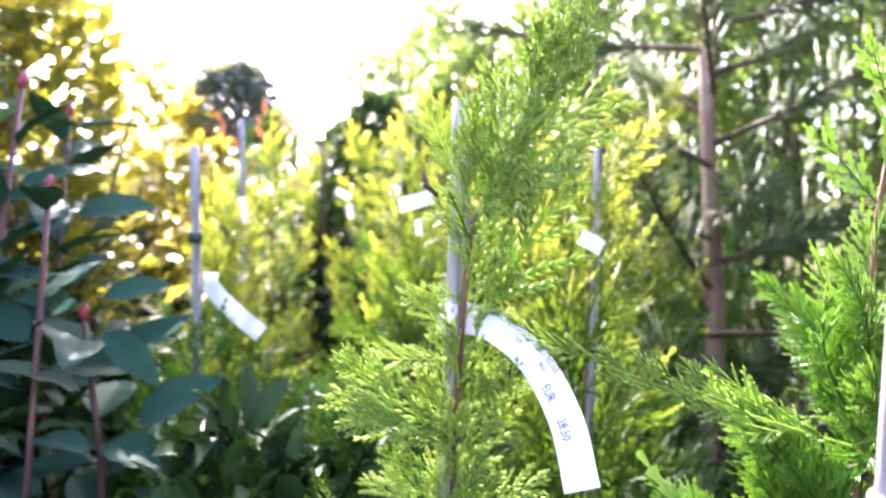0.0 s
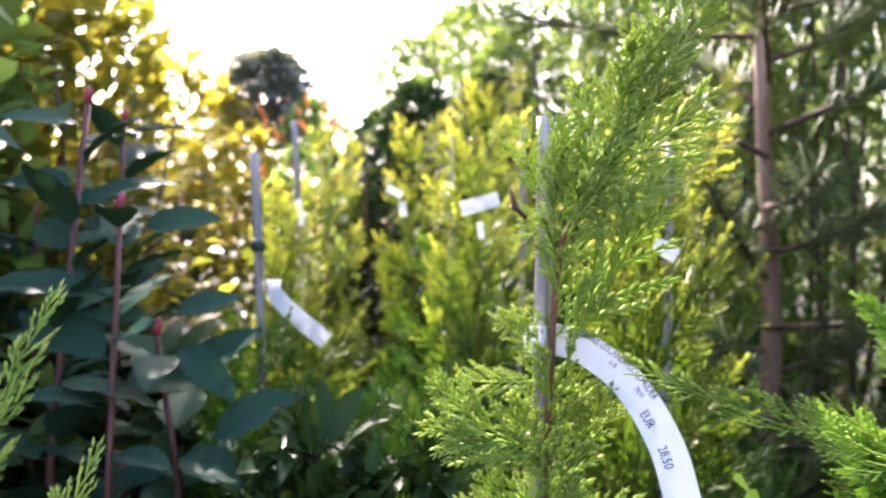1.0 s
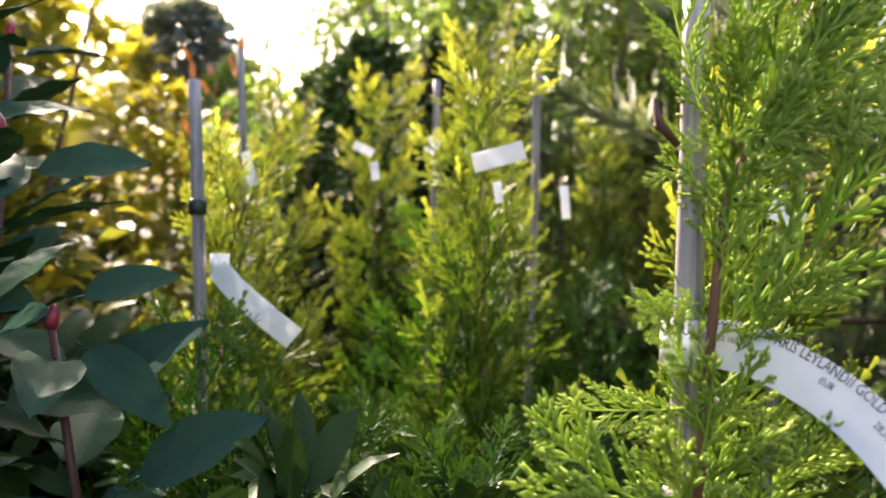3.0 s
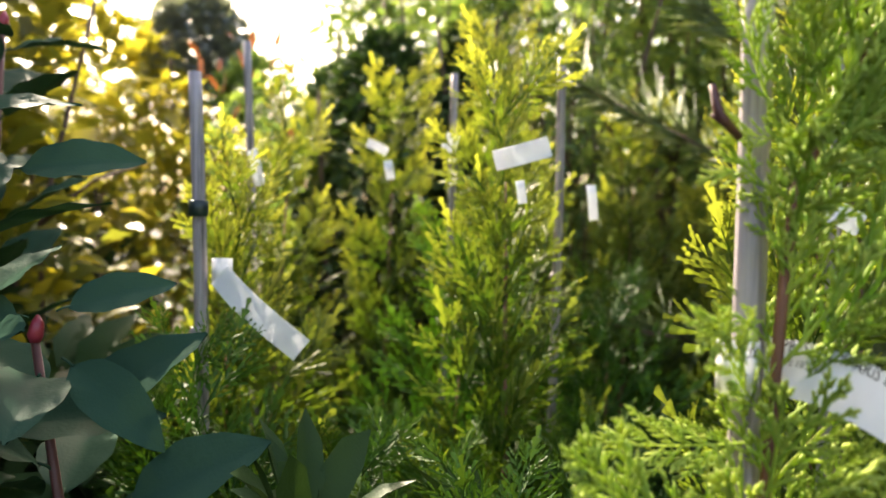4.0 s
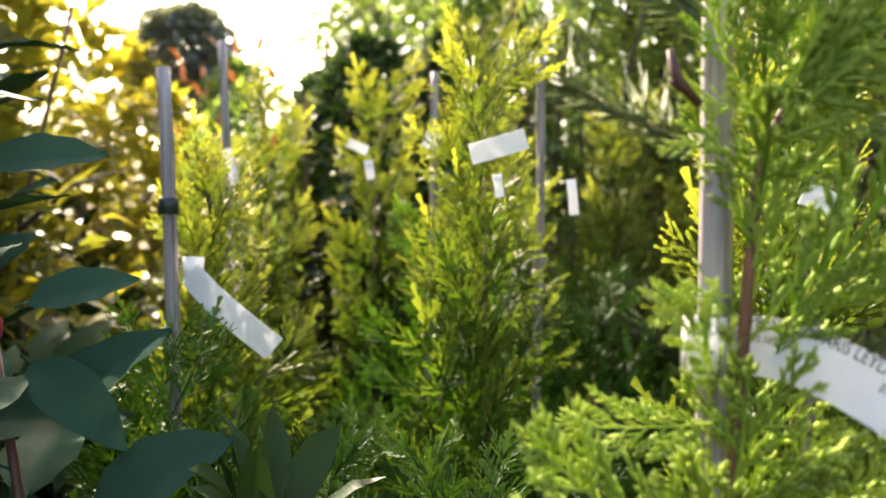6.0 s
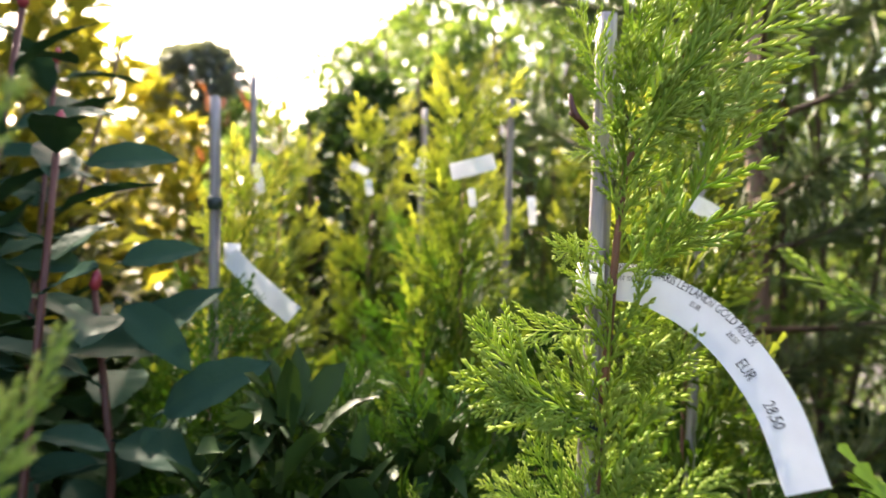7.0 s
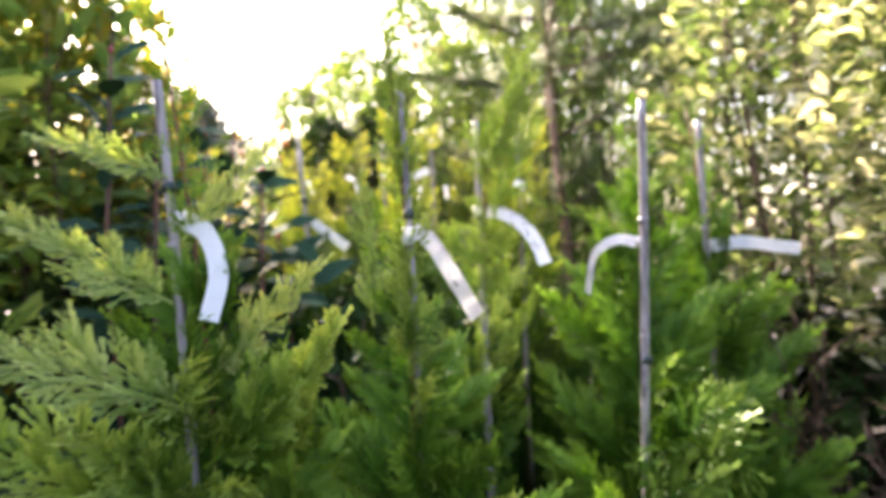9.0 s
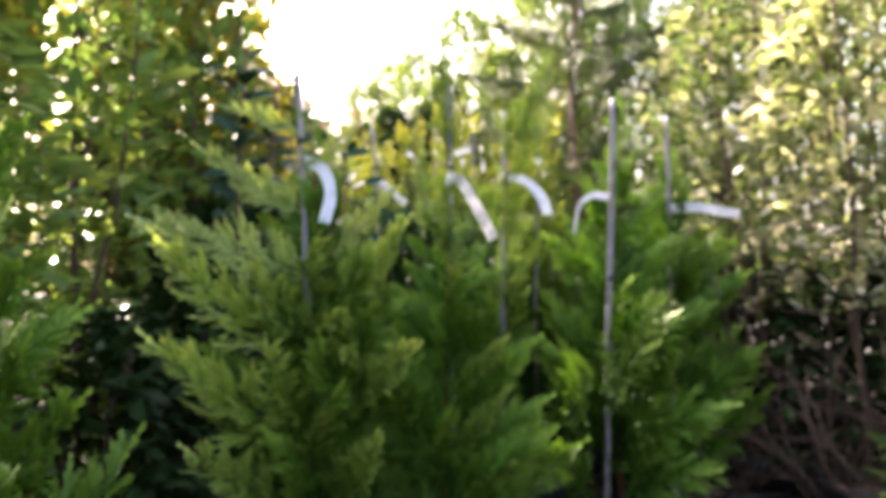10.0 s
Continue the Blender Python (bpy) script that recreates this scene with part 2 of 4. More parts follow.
def aim(p, d, nrm, s=1.0):
    """A pose with x along d and z near nrm."""
    d = Vector(d).normalized()
    n = Vector(nrm)
    n = n - d * n.dot(d)
    n = n.normalized() if n.length > 1e-4 else d.orthogonal().normalized()
    y = n.cross(d)
    return Matrix.Translation(p) @ Matrix((d, y, n)).transposed().to_4x4() @ Matrix.Diagonal((s, s, s, 1))


def fern(g, p, d, nrm, length, rnd, tone, fine=True, gap=0.0031, stub=0.0125, r=0.00125):
    """A short side sprig with stubby scale-leaved shoots to both sides."""
    n = max(3, int(length / gap))
    sgn = rnd.choice((-1, 1))
    first = p.copy()
    for i in range(n):
        u = (i + 1) / n
        d = (d + nrm * rnd.uniform(-0.03, 0.05) + Vector((0, 0, 0.015))).normalized()
        p = p + d * (length / n)
        sgn = -sgn
        w = (d * 0.95 + nrm.cross(d).normalized() * (sgn * 0.42) + nrm * rnd.uniform(-0.22, 0.22)).normalized()
        g.shoot(p, w, nrm, stub * (1 - 0.45 * u) * rnd.uniform(0.75, 1.2), r, fine, tone * (0.5 + 0.5 * u))
    g.shoot(p, d, nrm, stub * 0.75, r, fine, tone)
    g.tube([first, p], [0.7 * r, 0.65 * r], 3, 0.3 * tone, False)


def spray(g, base, d, nrm, length, rnd, teeth, step, fine, bend=0.3, gap=0.93, tone=1.0):
    """A flat spray: an axis with sprigs to both sides, longer ones near the middle."""
    d, nrm = d.normalized(), nrm.normalized()
    n = max(4, int(length / step))
    p = base.copy()
    pts = [p.copy()]
    sgn = rnd.choice((-1, 1))
    for i in range(n):
        u = (i + 1) / n
        d = (d + nrm * (bend * 0.6 / n) + Vector((0, 0, 0.25 * bend / n)) + Vector([rnd.uniform(-0.05, 0.05) for _ in range(3)])).normalized()
        p = p + d * (length / n)
        pts.append(p.copy())
        sgn = -sgn
        side = nrm.cross(d).normalized() * sgn
        w = (d * rnd.uniform(0.78, 0.98) + side * (0.6 - 0.2 * u) * rnd.uniform(0.8, 1.2) + nrm * rnd.uniform(-0.25, 0.28)).normalized()
        ln = length * 0.44 * (math.sin(math.pi * min(1, 0.2 + 0.72 * u)) ** 0.8) * rnd.uniform(0.7, 1.2)
        if rnd.random() > gap:
            continue
        if fine == 2:
            fern(g, p, w, (nrm + side * rnd.uniform(-0.7, 0.7)).normalized(), max(ln, 0.012), rnd, tone * (0.55 + 0.45 * u), False, 0.0046, 0.0115, 0.0019)
        elif fine == 4:
            fern(g, p, w, (nrm + side * rnd.uniform(-0.9, 0.9)).normalized(), max(ln, 0.010), rnd, tone * (0.45 + 0.55 * u), False, 0.0052, 0.0115, 0.0023)
        elif fine == 3:
            fern(g, p, w, (nrm + side * rnd.uniform(-0.9, 0.9)).normalized(), max(ln, 0.008), rnd, tone * (0.55 + 0.45 * u), True, 0.0034, 0.0105, 0.0013)
        elif fine:
            fern(g, p, w, (nrm + side * rnd.uniform(-1.0, 1.0)).normalized(), max(ln, 0.007), rnd, tone * (0.55 + 0.45 * u))
        else:
            ln = max(ln, step * 2)
            g.blade(p, w, (nrm + side * rnd.uniform(-0.5, 0.5)).normalized(), ln, max(0.27 * ln, step * 0.7), teeth, tone * (0.55 + 0.45 * u))
    if fine == 2:
        fern(g, p, d, nrm, length * 0.14, rnd, tone, False, 0.0046, 0.0115, 0.0019)
    elif fine == 4:
        fern(g, p, d, nrm, length * 0.2, rnd, tone, False, 0.0052, 0.0115, 0.0023)
    elif fine == 3:
        fern(g, p, d, nrm, length * 0.2, rnd, tone, True, 0.0034, 0.0105, 0.0013)
    elif fine:
        fern(g, p, d, nrm, length * 0.14, rnd, tone)
    else:
        g.blade(p, d, nrm, max(length * 0.22, step * 2), max(length * 0.08, step * 0.8), teeth, tone)
    g.tube(pts, [0.0012 * (1 - 0.4 * i / n) for i in range(n + 1)], 3, 0.15, False)


def leaf_into(g, p, d, nrm, length, width, fold=0.25, curl=0.3, rows=3, val=0.5):
    """A pointed oval leaf folded along its midrib, drooping towards the tip."""
    d = d.normalized()
    nrm = (nrm - d * nrm.dot(d)).normalized()
    s = d.cross(nrm)
    start = len(g.v)
    g.v.append(tuple(p)), g.a.append(val)
    for i in range(1, rows):
        u = i / rows
        w = width * 0.5 * math.sin(math.pi * u ** 0.85) ** 0.8
        c = p + d * (length * u) - nrm * (curl * length * u * u)
        for q in (-1, 0, 1):
            g.v.append(tuple(c + s * (q * w) + nrm * (abs(q) * fold * w)))
            g.a.append(val)
    g.v.append(tuple(p + d * length - nrm * (curl * length)))
    g.a.append(val)
    tip = len(g.v) - 1
    g.f += [(start, start + 2, start + 1), (start, start + 3, start + 2)]
    for i in range(rows - 2):
        a = start + 1 + 3 * i
        g.f += [(a, a + 1, a + 4, a + 3), (a + 1, a + 2, a + 5, a + 4)]
    a = start + 1 + 3 * (rows - 2)
    g.f += [(a, a + 1, tip), (a + 1, a + 2, tip)]


# ---- ground ----
rnd = random.Random(4)
xs = [-300, -60, -15] + [-4 + 0.25 * i for i in range(33)] + [15, 60, 300]
ys = [-300, -60, -12] + [-4 + 0.25 * i for i in range(41)] + [20, 80, 400]
g = Geo()
for yy in ys:
    for xx in xs:
        near = abs(xx) < 5 and -5 < yy < 7
        g.v.append((xx, yy, (noise.noise(Vector((xx * 1.3, yy * 1.3, 0))) * 0.025 if near else 0.0) - 0.01))
        g.a.append(0)
for j in range(len(ys) - 1):
    for i in range(len(xs) - 1):
        a = j * len(xs) + i
        g.f.append((a, a + 1, a + 1 + len(xs), a + len(xs)))
tagged(new("ground", g.mesh("ground", GROUND)), "bare trodden brown earth under the plant pots", "ground", kind="structure")


# ---- pots ----
def pot_meshes():
    g = Geo()
    prof = [(0.085, 0.0), (0.105, 0.0), (0.118, 0.13), (0.128, 0.215), (0.136, 0.215), (0.138, 0.25), (0.130, 0.25), (0.122, 0.2), (0.112, 0.05)]
    k = 28
    for r, z in prof:
        for i in range(k):
            a = 2 * math.pi * i / k
            g.v.append((r * math.cos(a), r * math.sin(a), z)), g.a.append(0)
    for j in range(len(prof) - 1):
        for i in range(k):
            g.f.append((j * k + i, j * k + (i + 1) % k, (j + 1) * k + (i + 1) % k, (j + 1) * k + i))
    body = g.mesh("pot", POT)
    g = Geo()
    g.v.append((0, 0, 0.232)), g.a.append(0)
    for r in (0.06, 0.124):
        for i in range(k):
            a = 2 * math.pi * i / k
            g.v.append((r * math.cos(a), r * math.sin(a), 0.226 + 0.008 * noise.noise(Vector((a * 2, r * 40, 1))))), g.a.append(0)
    for i in range(k):
        g.f.append((0, 1 + i, 1 + (i + 1) % k))
        g.f.append((1 + i, 1 + k + i, 1 + k + (i + 1) % k, 1 + (i + 1) % k))
    return body, g.mesh("soil", SOIL)


POT_ME, SOIL_ME = pot_meshes()


def potted(thing, s=1.0):
    part("pot", POT_ME, thing, "black plastic nursery pot", m=Matrix.Diagonal((s, s, s, 1)))
    part("soil", SOIL_ME, thing, "dark peaty soil", m=Matrix.Diagonal((s, s, s, 1)))


# ---- cypress pieces ----
def frond_mesh(seed, length, fine, step, teeth=3):
    rd = random.Random(seed)
    g = Geo()
    spray(g, Vector((0, 0, 0)), Vector((1, 0, 0)), Vector((0, 0, 1)), length, rd, teeth, step, fine, bend=rd.uniform(0.1, 0.5))
    return g


def brush_geo(seed, length, count=17, blades=9, droop=0.0, fat=1.0):
    """A dense branch: short overlapping sprays all round a woody axis, longest behind the middle, ending in a point."""
    rd = random.Random(seed)
    g = Geo()
    d, nrm, p = Vector((1, 0, 0)), Vector((0, 0, 1)), Vector((0, 0, 0))
    pts = [p.copy()]
    for i in range(count):
        u = (i + 1) / count
        d = (d + Vector((0, 0, 0.03 - droop)) + Vector([rd.uniform(-0.035, 0.035) for _ in range(3)])).normalized()
        p = p + d * (length * 0.80 / count)
        pts.append(p.copy())
        side = nrm.cross(d).normalized()
        a = (0, math.pi, 0.9, math.pi - 0.9, -0.5)[i % 5] + rd.uniform(-0.35, 0.35)
        out = side * math.cos(a) + nrm * math.sin(a)
        w = (d * rd.uniform(0.75, 1.0) + out * (0.85 - 0.4 * u)).normalized()
        ln = length * (0.20 + 0.9 * u if u < 0.22 else 0.42 - 0.26 * u) * fat * rd.uniform(0.8, 1.2)
        fl = (nrm + out.cross(d) * 0.3 + Vector([rd.uniform(-0.4, 0.4) for _ in range(3)])).normalized()
        q = p.copy()
        for k in range(blades):
            v = (k + 1) / blades
            w = (w + Vector((0, 0, 0.04)) + fl * rd.uniform(-0.06, 0.08)).normalized()
            q = q + w * (ln * 0.78 / blades)
            s = fl.cross(w).normalized() * (1 if k % 2 else -1)
            b2 = (w + s * rd.uniform(0.35, 0.7) * (1 - 0.5 * v) + fl * rd.uniform(-0.3, 0.3)).normalized()
            bl = ln * (0.50 - 0.22 * v) * rd.uniform(0.75, 1.2)
            # Tip value drops inwards, so darker inner leaves stand for shade.
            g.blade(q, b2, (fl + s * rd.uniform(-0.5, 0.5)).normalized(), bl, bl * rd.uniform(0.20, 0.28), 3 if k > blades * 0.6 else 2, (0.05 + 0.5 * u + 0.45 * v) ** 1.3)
        g.tube([p, q], [0.0012, 0.0007], 3, 0.1, False)
    g.blade(p, d, nrm, length * 0.2 * fat, length * 0.05 * fat, 3, 1.0)
    g.tube(pts, [0.003 * (1 - 0.7 * i / count) for i in range(count + 1)], 4, 0.0, False)
    return g


def lush_geo(seed, length, count=17, fat=1.0, bend=0.02):
    """A full feathery branch: pinnate sprays to both sides and above the axis, lance-shaped in outline."""
    rd = random.Random(seed)
    g = Geo()
    d, nrm, p = Vector((1, 0, 0)), Vector((0, 0, 1)), Vector((0, 0, 0))
    pts = [p.copy()]
    for i in range(count):
        u = (i + 1) / count
        d = (d + Vector((0, 0, bend)) + Vector([rd.uniform(-0.04, 0.04) for _ in range(3)])).normalized()
        p = p + d * (length * 0.80 / count)
        pts.append(p.copy())
        tilt = rd.uniform(-0.25, 0.35) if i % 3 else rd.uniform(0.6, 1.2)
        out = nrm.cross(d).normalized() * ((-1) ** i * math.cos(tilt)) + nrm * math.sin(tilt)
        w = d * rd.uniform(0.75, 1.0) + out * (0.78 - 0.34 * u)
        ln = length * fat * (0.17 + 0.95 * u if u < 0.22 else 0.43 - 0.27 * u) * rd.uniform(0.75, 1.15)
        spray(g, p, w, nrm + out * rd.uniform(-0.6, 0.6), ln, rd, 3, 0.0068, 4, 0.25, 0.97, 0.25 + 0.75 * u)
    spray(g, p, d, nrm, length * 0.22, rd, 3, 0.0068, 4, 0.2, 1.0, 1.0)
    g.tube(pts, [0.0028 * (1 - 0.65 * i / count) for i in range(count + 1)], 4, 0.0, False)
    return g


FINE = [frond_mesh(11 + i, 0.085, True, 0.0060).mesh("frond", CYP_NEAR, attr=True) for i in range(5)]
SPRIG = [frond_mesh(15 + i, 0.046, 3, 0.0066).mesh("frond", CYP_NEAR, attr=True) for i in range(5)]
SOFT = [frond_mesh(21 + i, 0.085, False, 0.0062).mesh("frond", CYP, attr=True) for i in range(4)]
FAN = [brush_geo(71 + i, 0.30, 26, 13, droop=0.03, fat=0.85).mesh("branch", CYP_CREAM, attr=True) for i in range(3)]
PALE = [lush_geo(51 + i, 0.30, 15, 0.7).mesh("branch", CYP_NEAR, attr=True) for i in range(3)]
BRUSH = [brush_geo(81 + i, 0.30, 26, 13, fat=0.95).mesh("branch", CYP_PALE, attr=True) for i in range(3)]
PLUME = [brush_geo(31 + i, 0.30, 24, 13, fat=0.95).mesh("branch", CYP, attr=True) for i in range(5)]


def in_camera_way(p):
    """The box the camera moves through, kept free of sprays."""
    return -0.09 < p.x < 0.17 and -1.4 < p.y < -0.28 and p.z > 0.86


def cypress(where, leader, seed, reach, branches, top_fronds, label, body_top=0.93, extra=(), face=(0, -1, 0), droop=0.0, bias=(0, 0), fine_size=1.0, fine=None, limbs=(), fans=(), slim=1.0, cream=0.74, front=(), clear=(0, 0)):
    """A pot-grown cypress: leader given by points over the base, plumes below, fine fronds along the top."""
    rd = random.Random(seed)
    thing = empty("cypress_plant", where, label, "conifer", "potted golden cypresses")
    potted(thing)
    pts = [Vector(p) for p in leader]
    g = Geo()
    n = len(pts)
    g.tube([(0, 0, 0.22)] + pts, [0.0060] + [0.0028 - 0.0021 * i / n for i in range(n)], 7)
    part("stem", g.mesh("stem", STEM_RED), thing, "reddish brown stem")

    def on_leader(z):
        q = [Vector((0, 0, 0.22))] + pts
        for a, b2 in zip(q, q[1:]):
            if a.z <= z <= b2.z:
                return a.lerp(b2, (z - a.z) / max(1e-6, b2.z - a.z))
        return q[-1].copy()

    for k in range(branches):
        u = (k + 0.5) / branches
        z = 0.30 + (body_top - 0.30) * u
        a = k * 2.39996 + rd.uniform(-0.3, 0.3)
        ln = reach * (1.0 - 0.72 * u ** 1.6) * rd.uniform(0.8, 1.15)
        el = radians(rd.uniform(18, 42) + 14 * u - droop)
        d = Vector((math.cos(a) * math.cos(el), math.sin(a) * math.cos(el), math.sin(el)))
        up = Vector((-math.sin(a), math.cos(a), 0)) * rd.choice((-1, 1)) * rd.uniform(0.5, 1.0) + Vector((0, 0, 0.45))
        if any(in_camera_way(Vector(where) + on_leader(z) + d * (ln * q)) for q in (0.4, 0.75, 1.15)):
            continue
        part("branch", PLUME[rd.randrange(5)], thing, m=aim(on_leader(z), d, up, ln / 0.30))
    ztop = pts[-1].z
    for k in range(top_fronds):
        u = (k + 0.5) / top_fronds
        z = body_top - 0.08 + (ztop - body_top + 0.08) * u
        a = k * 2.39996 + rd.uniform(-0.4, 0.4)
        el = radians(rd.uniform(38, 72))
        d = Vector((math.cos(a) * math.cos(el), math.sin(a) * math.cos(el), math.sin(el)))
        s = rd.uniform(0.5, 0.95) * (1.0 - 0.3 * u) * fine_size * (1.0 + 0.5 * (math.cos(a) * bias[0] + math.sin(a) * bias[1]))
        if clear[0] < z < clear[1] and d.x < 0.45 and d.y < 0.45:
            continue
        if any(in_camera_way(Vector(where) + on_leader(z) + d * (0.085 * s * q)) for q in (0.5, 1.1)):
            continue
        part("frond", rd.choice(fine or SOFT), thing, m=aim(on_leader(z), d, Vector(face) * 0.8 + Vector((rd.uniform(-1, 1), rd.uniform(-0.6, 0.2), rd.uniform(0, 1))), s))
    for k, (kinds, (bx, by, bz, tx, ty, tz)) in enumerate([(PLUME, q) for q in front] + [(PALE, q) for q in limbs] + [(FAN if q[2] > cream else BRUSH, q) for q in fans]):
        p, q = Vector((bx, by, bz)) - Vector(where), Vector((tx, ty, tz)) - Vector(where)
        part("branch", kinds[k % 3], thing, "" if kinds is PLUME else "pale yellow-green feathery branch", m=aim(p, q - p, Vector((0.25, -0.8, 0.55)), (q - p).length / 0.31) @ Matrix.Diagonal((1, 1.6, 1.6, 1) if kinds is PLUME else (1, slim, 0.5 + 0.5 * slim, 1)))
    for k, (bx, bz, tx, tz, dy) in enumerate(extra):
        o = Vector(where)
        p, q = Vector((bx, where[1] - 0.014, bz)) - o, Vector((tx, where[1] + dy, tz)) - o
        part("frond", FINE[k % 5], thing, m=aim(p, q - p, Vector((0.2, -1, 0.35)), (q - p).length / 0.085))
    return thing


# ---- stakes and tags ----
def stake(bottom, top, r, label, nodes=4, tie=()):
    """A bamboo cane with swollen joints; ties are heights along it."""
    b0, t0 = Vector(bottom), Vector(top)
    thing = empty("bamboo_stake", bottom, label, "plant stake", "bamboo stakes")
    d = t0 - b0
    g = Geo()
    rings, radii = [], []
    steps = 40
    marks = [0.12 + 0.8 * (i + 0.5) / nodes for i in range(nodes)]
    for i in range(steps + 1):
        u = i / steps
        rings.append(d * u + Vector((0.002 * math.sin(u * 9), 0.002 * math.cos(u * 7), 0)))
        radii.append(r * (1.05 - 0.12 * u))
    g.tube(rings, radii, 14)
    part("cane", g.mesh("cane", CANE), thing)
    for u in marks:
        g = Geo()
        c = d * u
        w = d.normalized()
        g.tube([c - w * 0.004, c - w * 0.001, c + w * 0.001, c + w * 0.004], [r * 1.0, r * 1.13, r * 1.13, r * 1.0], 14)
        part("joint", g.mesh("joint", CANE), thing, "raised bamboo joint")
    for h in tie:
        u = (h - b0.z) / d.z
        c = d * u + Vector((0.002, 0, 0))
        g = Geo()
        g.tube([c + Vector((0, 0, z)) for z in (-0.006, -0.0055, 0.0055, 0.006)], [r * 1.05, r * 1.35, r * 1.35, r * 1.05], 16)
        part("tie", g.mesh("tie", TIE), thing, "dark green plastic tie")
    return thing


def glyphs(text, size):
    cu = bpy.data.curves.new("lettering", 'FONT')
    cu.body, cu.size, cu.resolution_u = text, size, 2
    ob = bpy.data.objects.new("lettering", cu)
    scene.collection.objects.link(ob)
    dg = bpy.context.evaluated_depsgraph_get()
    me = bpy.data.meshes.new_from_object(ob.evaluated_get(dg))
    vs = [v.co.copy() for v in me.vertices]
    fs = [tuple(p.vertices) for p in me.polygons]
    bpy.data.objects.remove(ob)
    bpy.data.curves.remove(cu)
    bpy.data.meshes.remove(me)
    return vs, fs


LINES = (("CUPRESSOCYPARIS LEYLANDII GOLD RIDER", 0.004, 0.0068, 0.88, 0.70), ("CLT. 10 100/125", 0.005, 0.0040, 0.60, 0.8),
         ("EUR", 0.058, 0.0044, 0.60, 0.8), ("28,50", 0.084, 0.0044, 0.60, 0.8), ("EUR", 0.1, 0.0085, 0.36, 0.8), ("28,50", 0.126, 0.0085, 0.36, 0.8))


def tag(where, centre, across, width, stake_r, label, lettering=True, small=1.0):
    """A printed loop tag: a band round the stake and a free strip along the curve through the centre points."""
    thing = empty("price_tag", where, label, "plant tag", "white printed plant tags")
    o = Vector(where)
    cs = [Vector(c) - o for c in centre]
    ac = [Vector(a).normalized() for a in across]
    # Catmull-Rom through the points
    line, wid = [], []
    ext = [cs[0] * 2 - cs[1]] + cs + [cs[-1] * 2 - cs[-2]]
    ea = [ac[0]] + ac + [ac[-1]]
    per = 12
    for i in range(1, len(ext) - 2):
        for k in range(per + (i == len(ext) - 3)):
            u = k / per
            p0, p1, p2, p3 = ext[i - 1:i + 3]
            line.append(0.5 * (2 * p1 + (p2 - p0) * u + (2 * p0 - 5 * p1 + 4 * p2 - p3) * u * u + (3 * p1 - p0 - 3 * p2 + p3) * u ** 3))
            wid.append(ea[i].lerp(ea[i + 1], u).normalized())
    dist = [0.0]
    for a, b2 in zip(line, line[1:]):
        dist.append(dist[-1] + (b2 - a).length)

    def on(s, v, off):
        s = max(0.0, min(dist[-1] - 1e-6, s))
        i = max(j for j in range(len(dist) - 1) if dist[j] <= s)
        u = (s - dist[i]) / max(1e-9, dist[i + 1] - dist[i])
        c, w = line[i].lerp(line[i + 1], u), wid[i].lerp(wid[i + 1], u)
        tg = (line[min(i + 2, len(line) - 1)] - line[max(i - 1, 0)]).normalized()
        w = (w - tg * w.dot(tg)).normalized()
        return c + w * v + tg.cross(w) * off

    g = Geo()
    n = len(line)
    for off in (0.0, -0.0003):
        for i in range(n):
            for v in (-0.5, -0.25, 0, 0.25, 0.5):
                g.v.append(tuple(on(dist[i], v * width, off))), g.a.append(0)
    for lay in (0, 1):
        for i in range(n - 1):
            for k in range(4):
                a = lay * n * 5 + i * 5 + k
                q = (a, a + 1, a + 6, a + 5)
                g.f.append(q if lay else q[::-1])
    part("strip", g.mesh("strip", LABEL), thing, "curled white plastic strip")
    if stake_r:
        g = Geo()
        k = 24
        for r in (stake_r * 1.16, stake_r * 1.16 + 0.0004):
            for z in (-0.5, 0.5):
                for i in range(k):
                    a = 2 * math.pi * i / k
                    g.v.append((r * math.cos(a), r * math.sin(a), z * width)), g.a.append(0)
        for i in range(k):
            j = (i + 1) % k
            for a, b2 in ((0, k), (k, 3 * k), (3 * k, 2 * k), (2 * k, 0)):
                g.f.append((a + i, a + j, b2 + j, b2 + i))
        band = part("band", g.mesh("band", LABEL), thing, "tag end looped round the stake")
        if lettering:
            g = Geo()
            for text, sx, sz, size in (("MEAUX", -0.2, 0.22, 0.0062), ("1-", 0.0, -0.12, 0.0062)):
                vs, fs = glyphs(text, size)
                mid = sum(v.x for v in vs) / len(vs)
                st = len(g.v)
                rr = stake_r * 1.16 + 0.0007
                for v in vs:
                    a = -math.pi / 2 + (v.x - mid) * 0.8 / rr + sx
                    g.v.append((rr * math.cos(a), rr * math.sin(a), sz * width + v.y)), g.a.append(0)
                g.f += [tuple(st + q for q in f) for f in fs]
            part("lettering", g.mesh("lettering", INK, False), band, "small black print")
    if lettering:
        g = Geo()
        for text, s0, size, v0, narrow in LINES:
            size, s0 = size * small, s0 * small
            vs, fs = glyphs(text, size)
            st = len(g.v)
            for v in vs:
                g.v.append(tuple(on(s0 + v.x * narrow, (v0 - 0.5) * width + v.y - size * 0.3, 0.0004))), g.a.append(0)
            g.f += [tuple(st + q for q in f) for f in fs]
        part("lettering", g.mesh("lettering", INK, False), thing, "black printed plant name and price")
    return thing


